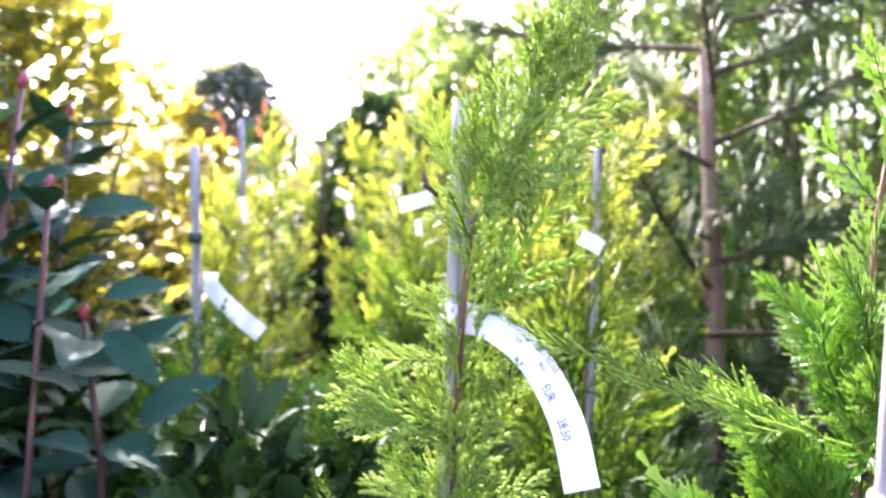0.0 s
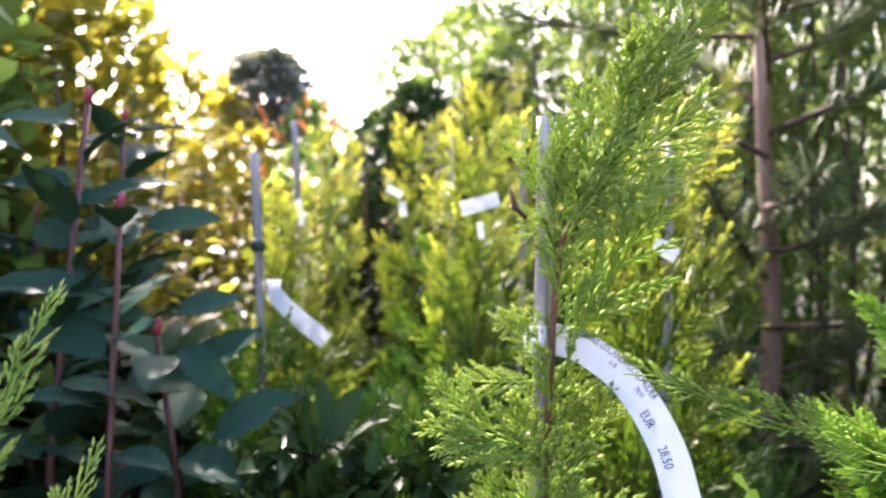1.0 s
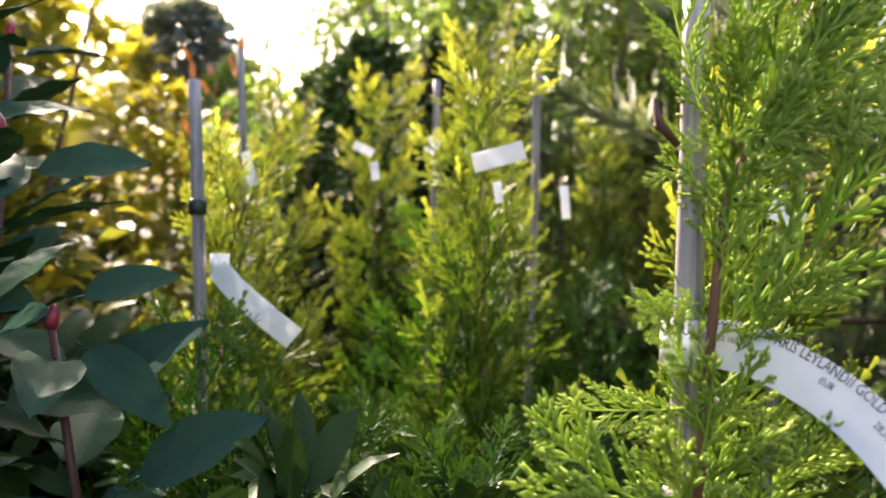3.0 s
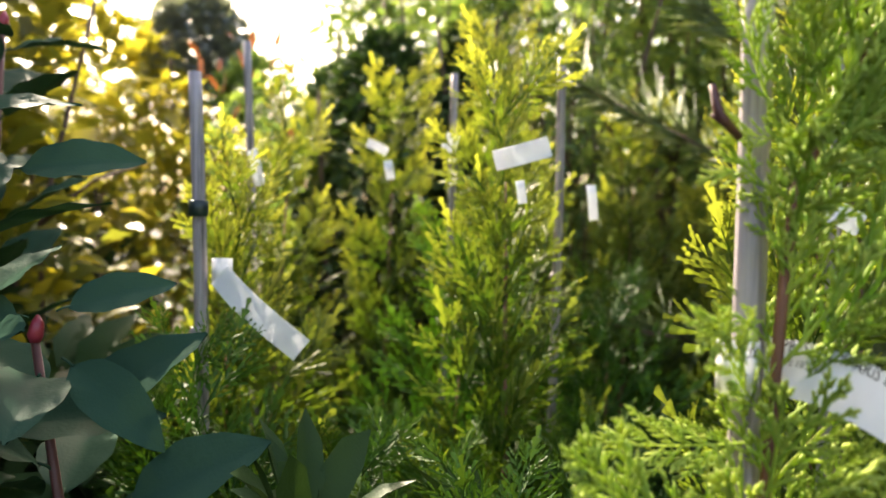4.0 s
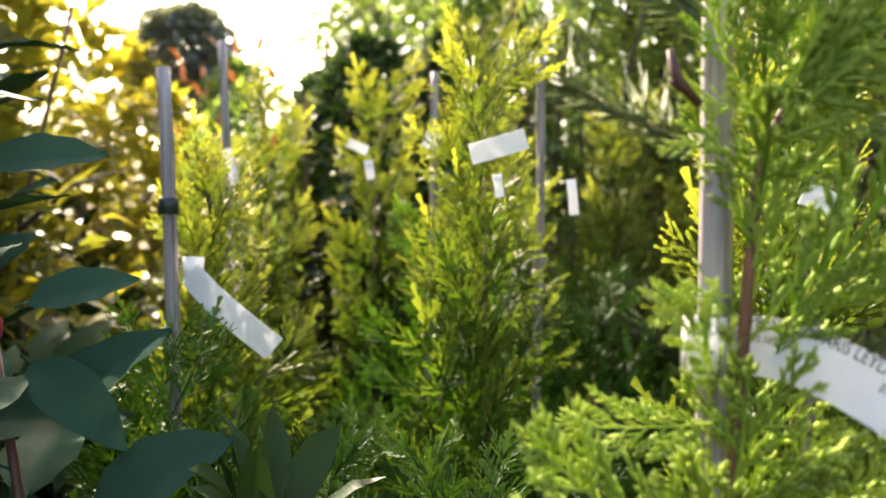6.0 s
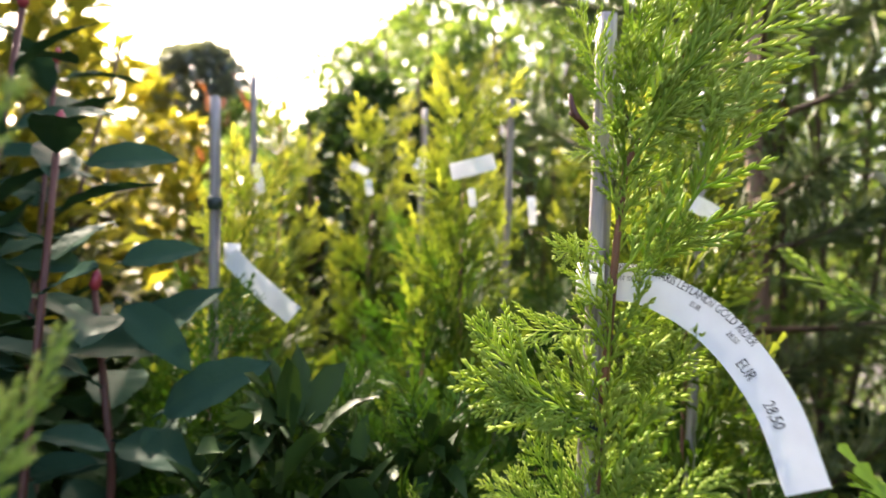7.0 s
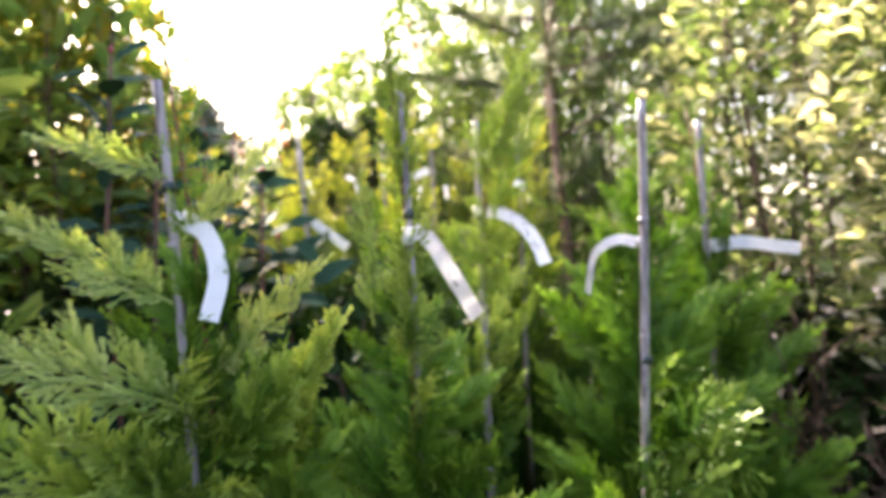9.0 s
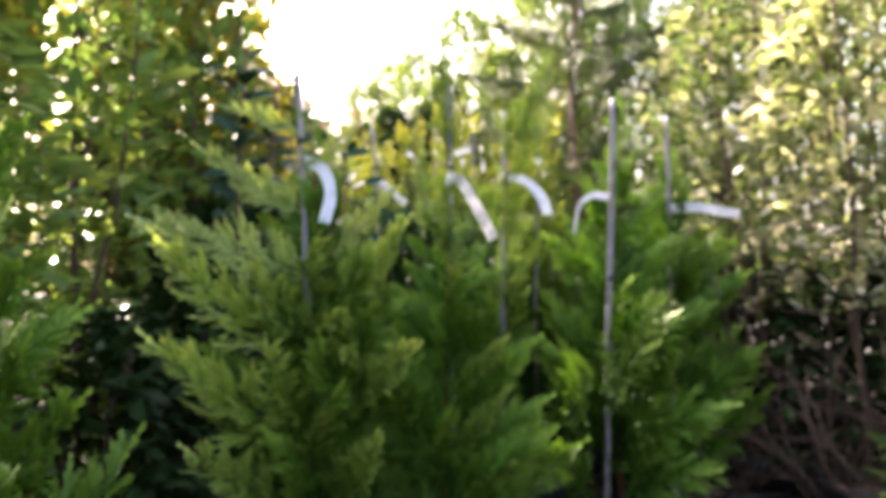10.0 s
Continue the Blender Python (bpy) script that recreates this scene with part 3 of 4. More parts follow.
# ---- the staked cypresses near the camera ----
GOLD = "golden green cypress with feathery sprays in a black pot"
UPPER = ((0.025, 1.096, 0.114, 1.157, -0.030), (0.026, 1.096, 0.093, 1.124, -0.020), (0.028, 1.096, 0.079, 1.105, -0.035), (0.023, 1.095, 0.052, 1.153, -0.010), (0.018, 1.095, 0.028, 1.155, -0.030), (0.028, 1.094, 0.056, 1.084, -0.030), (0.018, 1.093, -0.007, 1.095, -0.020), (0.014, 1.105, -0.011, 1.149, -0.035), (0.012, 1.084, -0.008, 1.080, -0.010), (0.067, 1.152, 0.103, 1.188, -0.030), (0.072, 1.160, 0.088, 1.214, -0.030), (0.062, 1.147, 0.052, 1.191, -0.020), (0.085, 1.180, 0.114, 1.235, -0.035))
LOWER = ((0.031, 1.010, 0.097, 1.095, -0.020), (0.028, 1.002, 0.062, 1.037, -0.035), (0.014, 1.025, -0.016, 1.024, -0.045), (0.015, 0.989, -0.013, 1.020, -0.040), (0.010, 0.979, -0.039, 0.974, -0.020), (0.018, 0.918, -0.055, 0.957, -0.035), (0.021, 0.930, -0.047, 0.943, -0.045), (0.034, 0.930, 0.063, 0.971, -0.040), (0.028, 0.950, 0.045, 0.981, -0.020), (0.018, 0.935, -0.016, 0.956, -0.035))
rd = random.Random(31)
SKIRT = []
for k in range(8):
    a = radians(-50 + 108 * k / 7 + rd.uniform(-5, 5))
    ln = rd.uniform(0.042, 0.074) * (0.75 + 0.25 * abs(a) / 1.2)
    bx, bz = 0.004 + 0.012 * math.sin(a), rd.uniform(0.855, 0.890)
    SKIRT.append((bx, bz, bx + ln * math.sin(a), bz + ln * math.cos(a) * 0.8, rd.uniform(-0.05, 0.02)))
SKIRT.append((0.002, 0.930, -0.060, 0.968, -0.045))
cypress((0.012, 0.02, 0), [(0.0, -0.004, 0.80), (0.004, -0.012, 0.93), (0.008, -0.016, 1.03), (0.012, -0.014, 1.075), (0.03, -0.012, 1.11), (0.05, -0.01, 1.16), (0.085, 0.0, 1.24), (0.10, 0.0, 1.28)],
        1, 0.17, 20, 118, "slender cypress with its leader tied to a bamboo stake", body_top=0.80, bias=(0.3, -0.5), fine_size=1.3, fine=SPRIG, clear=(0.985, 1.03),
        limbs=((0.0, 0.0, 0.69, -0.075, -0.05, 0.815), (0.0, -0.01, 0.69, -0.03, -0.06, 0.82), (0.02, 0.0, 0.69, 0.06, -0.05, 0.83), (0.03, 0.0, 0.75, 0.11, 0.03, 0.87), (-0.02, 0.03, 0.73, -0.11, 0.09, 0.85),
               (0.0, 0.0, 0.66, -0.08, -0.10, 0.78), (0.02, 0.0, 0.64, 0.05, -0.11, 0.77)), slim=0.7,
        extra=UPPER + LOWER + tuple(SKIRT))
stake((0.004, 0.0, 0.1), (0.0105, 0.017, 1.165), 0.0066, "weathered grey bamboo stake beside a young cypress", 3, tie=(0.925,))
g = Geo()
g.tube([(0.0, -0.006, 1.092), (-0.008, -0.008, 1.100), (-0.011, -0.008, 1.111)], [0.0016, 0.0022, 0.0012], 6)
g.tube([(-0.006, -0.008, 1.097), (-0.011, -0.008, 1.100)], [0.0014, 0.0008], 5)
tagged(new("broken_twig", g.mesh("broken_twig", STEM_WINE)), "short dark broken twig caught beside a bamboo stake", "twig")
tag((0.007, 0.013, 1.006), [(0.014, 0.018, 1.008), (0.040, -0.004, 1.004), (0.070, -0.030, 0.984), (0.092, -0.056, 0.950), (0.103, -0.076, 0.911)],
    [(0.1, 0.1, 1), (0.25, 0.1, 1), (0.55, 0.0, 0.8), (0.9, 0.0, 0.45), (1, 0, 0.25)], 0.022, 0.0066, "white printed strip tag curling from a bamboo stake")

cypress((-0.142, -0.45, 0), [(0.006, 0.0, 0.8), (0.006, 0.004, 0.92), (0.004, 0.004, 1.0), (-0.002, 0.006, 1.08), (-0.004, 0.004, 1.14), (-0.004, 0.0, 1.16)],
        2, 0.29, 44, 140, "narrow cypress tied to a stake with a dark tie", body_top=0.84, bias=(0.1, -0.4), fine_size=1.2, fine=SPRIG, clear=(0.925, 0.98),
        limbs=((-0.180, -0.43, 0.92, -0.190, -0.252, 1.025), (-0.180, -0.43, 0.84, -0.197, -0.235, 0.955)),
        fans=((-0.13, -0.5, 0.45, 0.014, -0.56, 0.60), (-0.13, -0.48, 0.55, 0.0, -0.55, 0.70), (-0.12, -0.5, 0.35, 0.03, -0.58, 0.47), (-0.13, -0.46, 0.70, -0.16, -0.58, 0.83)), slim=0.52)
stake((-0.118, -0.44, 0.1), (-0.137, -0.455, 1.12), 0.0044, "weathered bamboo stake with a dark green tie", 4, tie=(0.972,))
tag((-0.134, -0.453, 0.946), [(-0.128, -0.457, 0.95), (-0.108, -0.445, 0.94), (-0.076, -0.40, 0.893), (-0.043, -0.343, 0.842)],
    [(0.1, 0, 1), (0.4, 0, 0.9), (0.7, 0, 0.7), (0.75, 0, 0.65)], 0.0215, 0.0062, "white printed strip tag hanging straight down from a stake", small=0.8)

cypress((-0.36, -0.46, 0), [(-0.01, -0.01, 0.8), (-0.02, -0.02, 0.95), (-0.03, -0.03, 1.06), (-0.04, -0.03, 1.14), (-0.045, -0.03, 1.19)],
        3, 0.30, 40, 26, "broad bushy cypress with pale feathery side branches", body_top=0.92,
        fans=((-0.40, -0.51, 0.88, -0.60, -0.56, 1.005), (-0.40, -0.51, 1.02, -0.55, -0.54, 1.08), (-0.38, -0.52, 0.76, -0.70, -0.58, 0.912), (-0.38, -0.52, 0.63, -0.73, -0.62, 0.785),
               (-0.375, -0.52, 0.48, -0.74, -0.62, 0.64), (-0.37, -0.52, 0.70, -0.13, -0.58, 0.86), (-0.36, -0.5, 0.80, -0.20, -0.56, 0.93), (-0.37, -0.5, 0.72, -0.43, -0.66, 0.86), (-0.36, -0.5, 0.58, -0.31, -0.68, 0.73), (-0.36, -0.5, 0.42, -0.42, -0.7, 0.56), (-0.39, -0.5, 0.95, -0.26, -0.5, 1.06),
              (-0.37, -0.5, 0.34, -0.66, -0.66, 0.50), (-0.36, -0.5, 0.52, -0.10, -0.62, 0.68), (-0.36, -0.5, 0.36, -0.14, -0.66, 0.52), (-0.37, -0.52, 0.66, -0.55, -0.68, 0.80), (-0.37, -0.52, 0.50, -0.53, -0.72, 0.66), (-0.36, -0.5, 0.62, -0.30, -0.66, 0.80),
              (-0.35, -0.48, 0.62, -0.20, -0.50, 0.80), (-0.35, -0.46, 0.70, -0.22, -0.42, 0.86), (-0.33, -0.47, 0.71, -0.17, -0.49, 0.87)), slim=0.78)
stake((-0.36, -0.43, 0.1), (-0.41, -0.51, 1.13), 0.0062, "slanting weathered bamboo stake among cypress sprays", 4, tie=(1.01, 0.79))
tag((-0.397, -0.49, 0.976), [(-0.39, -0.495, 0.975), (-0.36, -0.515, 0.955), (-0.345, -0.535, 0.91), (-0.355, -0.55, 0.86)],
    [(0.1, 0, 1), (0.6, 0, 0.8), (1, 0, 0.1), (1, 0, -0.2)], 0.0215, 0.0066, "blank white strip tag curling down from a stake", lettering=False)

cypress((0.27, -0.05, 0), [(-0.01, 0.0, 0.8), (0.0, 0.0, 0.95), (0.01, 0.01, 1.08), (0.02, 0.0, 1.17)],
        4, 0.31, 50, 14, "cypress behind a tall bare bamboo stake", body_top=1.0,
        limbs=((0.24, -0.13, 0.955, 0.052, -0.15, 0.995), (0.26, -0.06, 1.0, 0.38, -0.12, 1.10)), slim=0.5,
        front=((0.22, -0.2, 0.56, 0.19, -0.36, 0.74), (0.25, -0.2, 0.42, 0.23, -0.42, 0.60), (0.25, -0.2, 0.28, 0.19, -0.42, 0.46), (0.23, -0.18, 0.60, 0.30, -0.38, 0.76), (0.22, -0.2, 0.50, 0.10, -0.36, 0.66),
               (0.10, -0.2, 0.45, 0.26, -0.36, 0.56), (0.30, -0.2, 0.50, 0.13, -0.36, 0.62), (0.12, -0.2, 0.30, 0.26, -0.36, 0.42), (0.28, -0.2, 0.62, 0.15, -0.36, 0.70), (0.30, -0.2, 0.36, 0.14, -0.38, 0.48)))
stake((0.215, -0.14, 0.1), (0.199, -0.325, 1.127), 0.0066, "tall bare bamboo stake standing clear of the sprays", 5, tie=(0.765,))
tag((0.208, -0.254, 0.934), [(0.2, -0.257, 0.934), (0.172, -0.25, 0.938), (0.150, -0.215, 0.918), (0.146, -0.175, 0.862)],
    [(0.1, 0, 1), (-0.1, 0.2, 1), (-0.35, 0.75, 0.4), (-0.3, 0.9, 0.1)], 0.015, 0.0064, "white strip tag twisted edge-on beside a stake", lettering=False)

cypress((0.42, 0.03, 0), [(0.0, 0.0, 0.8), (-0.01, 0.0, 1.0), (-0.02, 0.0, 1.1), (-0.03, 0.0, 1.18)],
        5, 0.31, 50, 12, "cypress in the shade of the laurel hedge", body_top=1.0)
stake((0.42, 0.03, 0.1), (0.389, -0.025, 1.147), 0.0062, "pale bamboo stake in front of the laurel hedge", 4)
tag((0.404, 0.0, 0.93), [(0.41, -0.01, 0.93), (0.46, -0.015, 0.934), (0.52, -0.01, 0.925), (0.568, -0.005, 0.918)],
    [(0, 0, 1), (0.02, 0, 1), (0.05, 0, 1), (0.05, 0, 1)], 0.022, 0.0066, "white strip tag sticking out sideways", lettering=False)

cypress((-0.80, -0.98, 0), [(0.0, 0.0, 0.7), (0.01, 0.0, 0.95), (0.01, 0.0, 1.1)], 6, 0.36, 44, 6, "bushy cypress at the end of the row", body_top=0.95,
        fans=((-0.78, -1.02, 0.68, -0.62, -1.10, 0.86), (-0.78, -1.02, 0.55, -0.60, -1.12, 0.70), (-0.79, -1.0, 0.78, -0.66, -1.08, 0.95), (-0.78, -1.02, 0.42, -0.59, -1.14, 0.56), (-0.78, -1.02, 0.60, -0.70, -1.14, 0.80)), cream=0.41)

# ---- the block of golden cypresses behind ----
SMALL = [brush_geo(91 + i, 0.30, 13, 7, fat=1.35) for i in range(5)]
FULL = [brush_geo(97 + i, 0.30, 14, 7, fat=1.35) for i in range(4)]


def put(g, piece, m, tone):
    """Adds a ready piece to a mass of foliage."""
    n = len(g.v)
    g.v += [tuple(m @ Vector(v)) for v in piece.v]
    g.a += [tone * a for a in piece.a]
    g.f += [tuple(n + i for i in f) for f in piece.f]


def field_cypress(seed, height, reach, material, count=40, pieces=None):
    """A cypress seen softly from farther off: stem, pot and one dense mass of plumes."""
    rd = random.Random(seed)
    thing = empty("cypress_plant", (0, 0, 0), "cypress in a dense golden block, sunlit top and shade coloured in", "conifer", "block of golden cypresses")
    potted(thing)
    g = Geo()
    g.tube([(0, 0, 0.22), (0.005, 0, 0.7), (0, 0.004, height * 0.9)], [0.008, 0.004, 0.001], 5)
    part("stem", g.mesh("stem", STEM_RED), thing, "reddish brown stem")
    g = Geo()
    for k in range(count):
        u = (k + 0.5) / count
        z = 0.3 + (height - 0.34) * u
        a = k * 2.39996 + rd.uniform(-0.3, 0.3)
        ln = (reach * (1.0 - 0.85 * u ** 1.6) + 0.06) * rd.uniform(0.8, 1.2)
        el = radians(rd.uniform(25, 50) + 22 * u)
        d = Vector((math.cos(a) * math.cos(el), math.sin(a) * math.cos(el), math.sin(el)))
        # Tone falls downwards: shade below and sunlit tops put into the colour.
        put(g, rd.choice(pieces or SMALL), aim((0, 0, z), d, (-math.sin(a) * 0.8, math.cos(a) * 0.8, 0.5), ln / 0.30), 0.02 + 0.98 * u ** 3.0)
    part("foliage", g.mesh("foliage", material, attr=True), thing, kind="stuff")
    return thing


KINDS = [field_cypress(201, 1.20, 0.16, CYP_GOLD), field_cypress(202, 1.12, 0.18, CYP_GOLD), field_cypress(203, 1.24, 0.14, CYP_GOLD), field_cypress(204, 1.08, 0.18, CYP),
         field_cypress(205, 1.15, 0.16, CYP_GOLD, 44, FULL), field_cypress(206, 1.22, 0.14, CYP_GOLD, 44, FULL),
         field_cypress(207, 1.06, 0.15, CYP_SHADE)]
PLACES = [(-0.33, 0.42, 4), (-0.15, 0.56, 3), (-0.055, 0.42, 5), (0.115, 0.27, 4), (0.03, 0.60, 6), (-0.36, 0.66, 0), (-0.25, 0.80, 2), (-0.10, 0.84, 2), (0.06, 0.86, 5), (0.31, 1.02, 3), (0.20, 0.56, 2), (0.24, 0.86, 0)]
rd = random.Random(77)
for row in range(2):
    yy = 1.02 + 0.27 * row
    for col in range(6):
        xx = -0.95 - 0.10 * row + (0.28 + 0.012 * row) * col + rd.uniform(-0.06, 0.06)
        if xx > -0.40 - 0.05 * row and xx < 0.34:
            PLACES.append((xx, yy + rd.uniform(-0.07, 0.07), rd.choice((0, 1, 2, 0, 2))))
# Dark low cypresses added to stand for shade; some also hide a stake.
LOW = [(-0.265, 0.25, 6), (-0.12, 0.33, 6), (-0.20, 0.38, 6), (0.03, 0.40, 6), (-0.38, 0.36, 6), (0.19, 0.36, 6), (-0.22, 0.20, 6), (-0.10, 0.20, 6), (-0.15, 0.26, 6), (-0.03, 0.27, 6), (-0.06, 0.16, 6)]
used = set()
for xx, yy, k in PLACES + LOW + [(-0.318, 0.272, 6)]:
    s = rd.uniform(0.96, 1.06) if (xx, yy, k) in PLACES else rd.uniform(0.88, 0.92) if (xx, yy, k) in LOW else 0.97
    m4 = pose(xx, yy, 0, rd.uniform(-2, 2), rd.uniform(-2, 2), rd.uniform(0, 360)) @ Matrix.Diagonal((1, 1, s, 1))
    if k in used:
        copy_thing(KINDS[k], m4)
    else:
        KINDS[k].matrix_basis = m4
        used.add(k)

stake((-0.262, 0.31, 0.1), (-0.316, 0.318, 1.169), 0.0054, "slanting grey bamboo stake among golden cypresses", 4, tie=(1.068,))
tag((-0.290, 0.318, 1.022), [(-0.288, 0.305, 1.020), (-0.270, 0.298, 1.004), (-0.250, 0.296, 0.988), (-0.225, 0.300, 0.968)],
    [(0.35, 0, 1), (0.55, 0, 0.9), (0.6, 0, 0.8), (0.6, 0, 0.8)], 0.019, 0.0062, "white strip tag slanting down from a stake", lettering=False)
stake((-0.275, 0.50, 0.1), (-0.330, 0.50, 1.23), 0.0042, "thin grey bamboo stake deep in the cypress block", 4)
stake((-0.145, 0.62, 0.1), (-0.140, 0.62, 1.225), 0.0042, "pale bamboo stake deep in the cypress block", 4)
stake((-0.03, 0.50, 0.1), (-0.035, 0.50, 1.22), 0.0042, "pale bamboo stake deep in the cypress block", 4)
stake((0.115, 0.24, 0.1), (0.118, 0.23, 1.17), 0.0042, "brown bamboo stake behind a golden cypress", 4)
FAR_TAG = "small white strip tag among golden sprays"
for x0, y0, z0, dx, dz, wd in ((-0.146, 0.58, 1.150, 0.014, -0.006, 0.018), (-0.092, 0.36, 1.112, 0.042, 0.012, 0.016), (-0.072, 0.37, 1.098, 0.003, -0.018, 0.007), (-0.01, 0.44, 1.100, 0.003, -0.030, 0.008),
                               (0.104, 0.205, 1.076, 0.020, -0.010, 0.014), (-0.31, 0.46, 1.125, 0.010, -0.032, 0.009), (-0.23, 0.62, 1.15, 0.022, -0.010, 0.010), (-0.205, 0.60, 1.13, 0.004, -0.020, 0.009)):
    tag((x0, y0, z0), [(x0, y0, z0), (x0 + dx * 0.4, y0 - 0.004, z0 + dz * 0.35), (x0 + dx, y0 - 0.004, z0 + dz)],
        [(-dz, 0, dx), (-dz, 0, dx), (-dz, 0, dx)], wd, None, FAR_TAG, lettering=False)


# ---- photinia with large dark leaves ----
def photinia_leaf(seed):
    rd = random.Random(seed)
    g = Geo()
    g.tube([(0, 0, 0), (0.006, 0, 0.0015), (0.012, 0, 0.001)], [0.0011, 0.0009, 0.0009], 5)
    rows, cols = 12, 4
    ln, wd, curl, fold = 0.088, 0.042, rd.uniform(0.10, 0.28), rd.uniform(0.12, 0.30)
    st = len(g.v)
    for i in range(rows + 1):
        u = i / rows
        w = wd * 0.5 * max(0.02, math.sin(math.pi * (u ** 0.82))) ** 0.75
        for k in range(-cols, cols + 1):
            q = k / cols
            z = abs(q) * fold * w - curl * ln * u * u + 0.0012 * math.sin(u * 22 + abs(q) * 4) * abs(q)
            g.v.append((0.010 + ln * u, q * w, z)), g.a.append(u)
    n = 2 * cols + 1
    for i in range(rows):
        for k in range(2 * cols):
            a = st + i * n + k
            g.f.append((a, a + 1, a + n + 1, a + n))
    return g.mesh("leaf", PHOT, attr=True)


PLEAF = [photinia_leaf(i) for i in range(5)]


def photinia(where, stems, leaves, seed, label):
    rd = random.Random(seed)
    thing = empty("photinia_shrub", where, label, "shrub", "photinia shrubs")
    potted(thing, 0.95)
    for st in stems:
        g = Geo()
        pts = [Vector(p) for p in st]
        g.tube([(0, 0, 0.21)] + pts, [0.0055] + [0.0042 - 0.0024 * i / len(pts) for i in range(len(pts))], 7)
        part("stem", g.mesh("stem", STEM_WINE), thing, "wine-red upright stem")
        top = pts[-1]
        g = Geo()
        g.tube([top, top + Vector((0, 0, 0.004)), top + Vector((0.001, 0, 0.011)), top + Vector((0.001, 0, 0.016))], [0.003, 0.0048, 0.004, 0.001], 8)
        part("bud", g.mesh("bud", BUD), thing, "crimson leaf bud")
        k = 0
        path = [Vector((0, 0, 0.21))] + pts
        for a, b2 in zip(path, path[1:]):
            steps = max(1, int((b2 - a).length / 0.019))
            for i in range(steps):
                p = a.lerp(b2, i / steps)
                if p.z < 0.38:
                    continue
                k += 1
                an = k * 2.39996 + rd.uniform(-0.4, 0.4)
                el = radians(rd.uniform(-5, 45))
                d = Vector((math.cos(an) * math.cos(el), math.sin(an) * math.cos(el), math.sin(el)))
                part("leaf", PLEAF[rd.randrange(5)], thing, m=aim(p, d, Vector((rd.uniform(-0.4, 0.4), rd.uniform(-0.8, 0.1), 1)), rd.uniform(0.75, 1.2)))
    o = Vector(where)
    for i, (bx, by, bz, tx, ty, tz) in enumerate(leaves):
        p, q = Vector((bx, by, bz)) - o, Vector((tx, ty, tz)) - o
        part("leaf", PLEAF[i % 5], thing, m=aim(p, q - p, Vector((0.1, -0.75, 0.75)), (q - p).length / 0.097))
    return thing


BUD = solid("crimson_bud", [(0.3, (0.20, 0.015, 0.03)), (0.7, (0.35, 0.03, 0.05))], 0.4, 80.0)
DARK_SHRUB = "photinia with dark blue-green leaves on wine-red stems"
photinia((-0.35, 0.19, 0), [[(0.02, 0, 0.6), (0.015, -0.01, 0.85), (0.0, -0.027, 0.985)]],
         [(-0.350, 0.155, 1.0, -0.405, 0.135, 1.012), (-0.335, 0.157, 1.004, -0.275, 0.175, 1.025), (-0.330, 0.155, 0.978, -0.265, 0.135, 0.942),
          (-0.295, 0.15, 0.892, -0.213, 0.134, 0.944), (-0.31, 0.17, 0.885, -0.28, 0.16, 0.85), (-0.26, 0.17, 0.865, -0.205, 0.17, 0.878),
          (-0.39, 0.20, 1.085, -0.31, 0.21, 1.10)], 21, DARK_SHRUB)
photinia((-0.47, 0.16, 0), [[(0.0, 0.0, 0.6), (0.02, 0.0, 0.9), (0.05, 0.0, 1.2)], [(0.05, -0.03, 0.6), (0.09, -0.03, 0.8), (0.10, -0.03, 1.10)]], [], 22, DARK_SHRUB)
photinia((-0.58, 0.42, 0), [[(0.02, 0.0, 0.6), (0.05, 0.0, 0.9), (0.06, 0.0, 1.22)], [(-0.06, 0.0, 0.7), (-0.07, 0.02, 1.1)]], [], 23, DARK_SHRUB)
photinia((-0.62, 0.02, 0), [[(0.02, 0.0, 0.6), (0.0, 0.0, 0.95), (0.02, 0.0, 1.30)], [(0.06, 0.05, 0.7), (0.08, 0.05, 1.22)]], [], 24, DARK_SHRUB)


# ---- broad-leaved hedge shrubs ----
def shrub_geo(seed, height, width, low, count, leaf, wfac=0.45, full=0.55, rows=3):
    rd = random.Random(seed)
    g = Geo()
    for _ in range(count):
        u = rd.random() ** 0.8
        z = low + (height - low) * u
        rad = width * 0.5 * (0.55 + 0.45 * math.sin(math.pi * min(1, u * 0.9 + 0.1))) * (1 if u < 0.8 else math.sqrt(max(0.05, 1 - ((u - 0.8) / 0.2) ** 2)))
        a = rd.uniform(0, 2 * math.pi)
        lump = 0.75 + 0.5 * noise.noise(Vector((math.cos(a) * 1.7 + seed, math.sin(a) * 1.7, z * 3.2)))
        q = (full + (1 - full) * rd.random() ** 0.5) * lump if rd.random() < 0.85 else rd.random()
        p = Vector((math.cos(a) * rad * q, math.sin(a) * rad * q, z))
        an, el = a + rd.uniform(-1.1, 1.1), radians(rd.uniform(-25, 60))
        d = Vector((math.cos(an) * math.cos(el), math.sin(an) * math.cos(el), math.sin(el)))
        ln = leaf * rd.uniform(0.6, 1.2)
        leaf_into(g, p, d, Vector((rd.uniform(-0.7, 0.7), rd.uniform(-0.7, 0.7), 1)), ln, ln * wfac, rd.uniform(0.1, 0.4), rd.uniform(0.05, 0.35), rows)
    return g


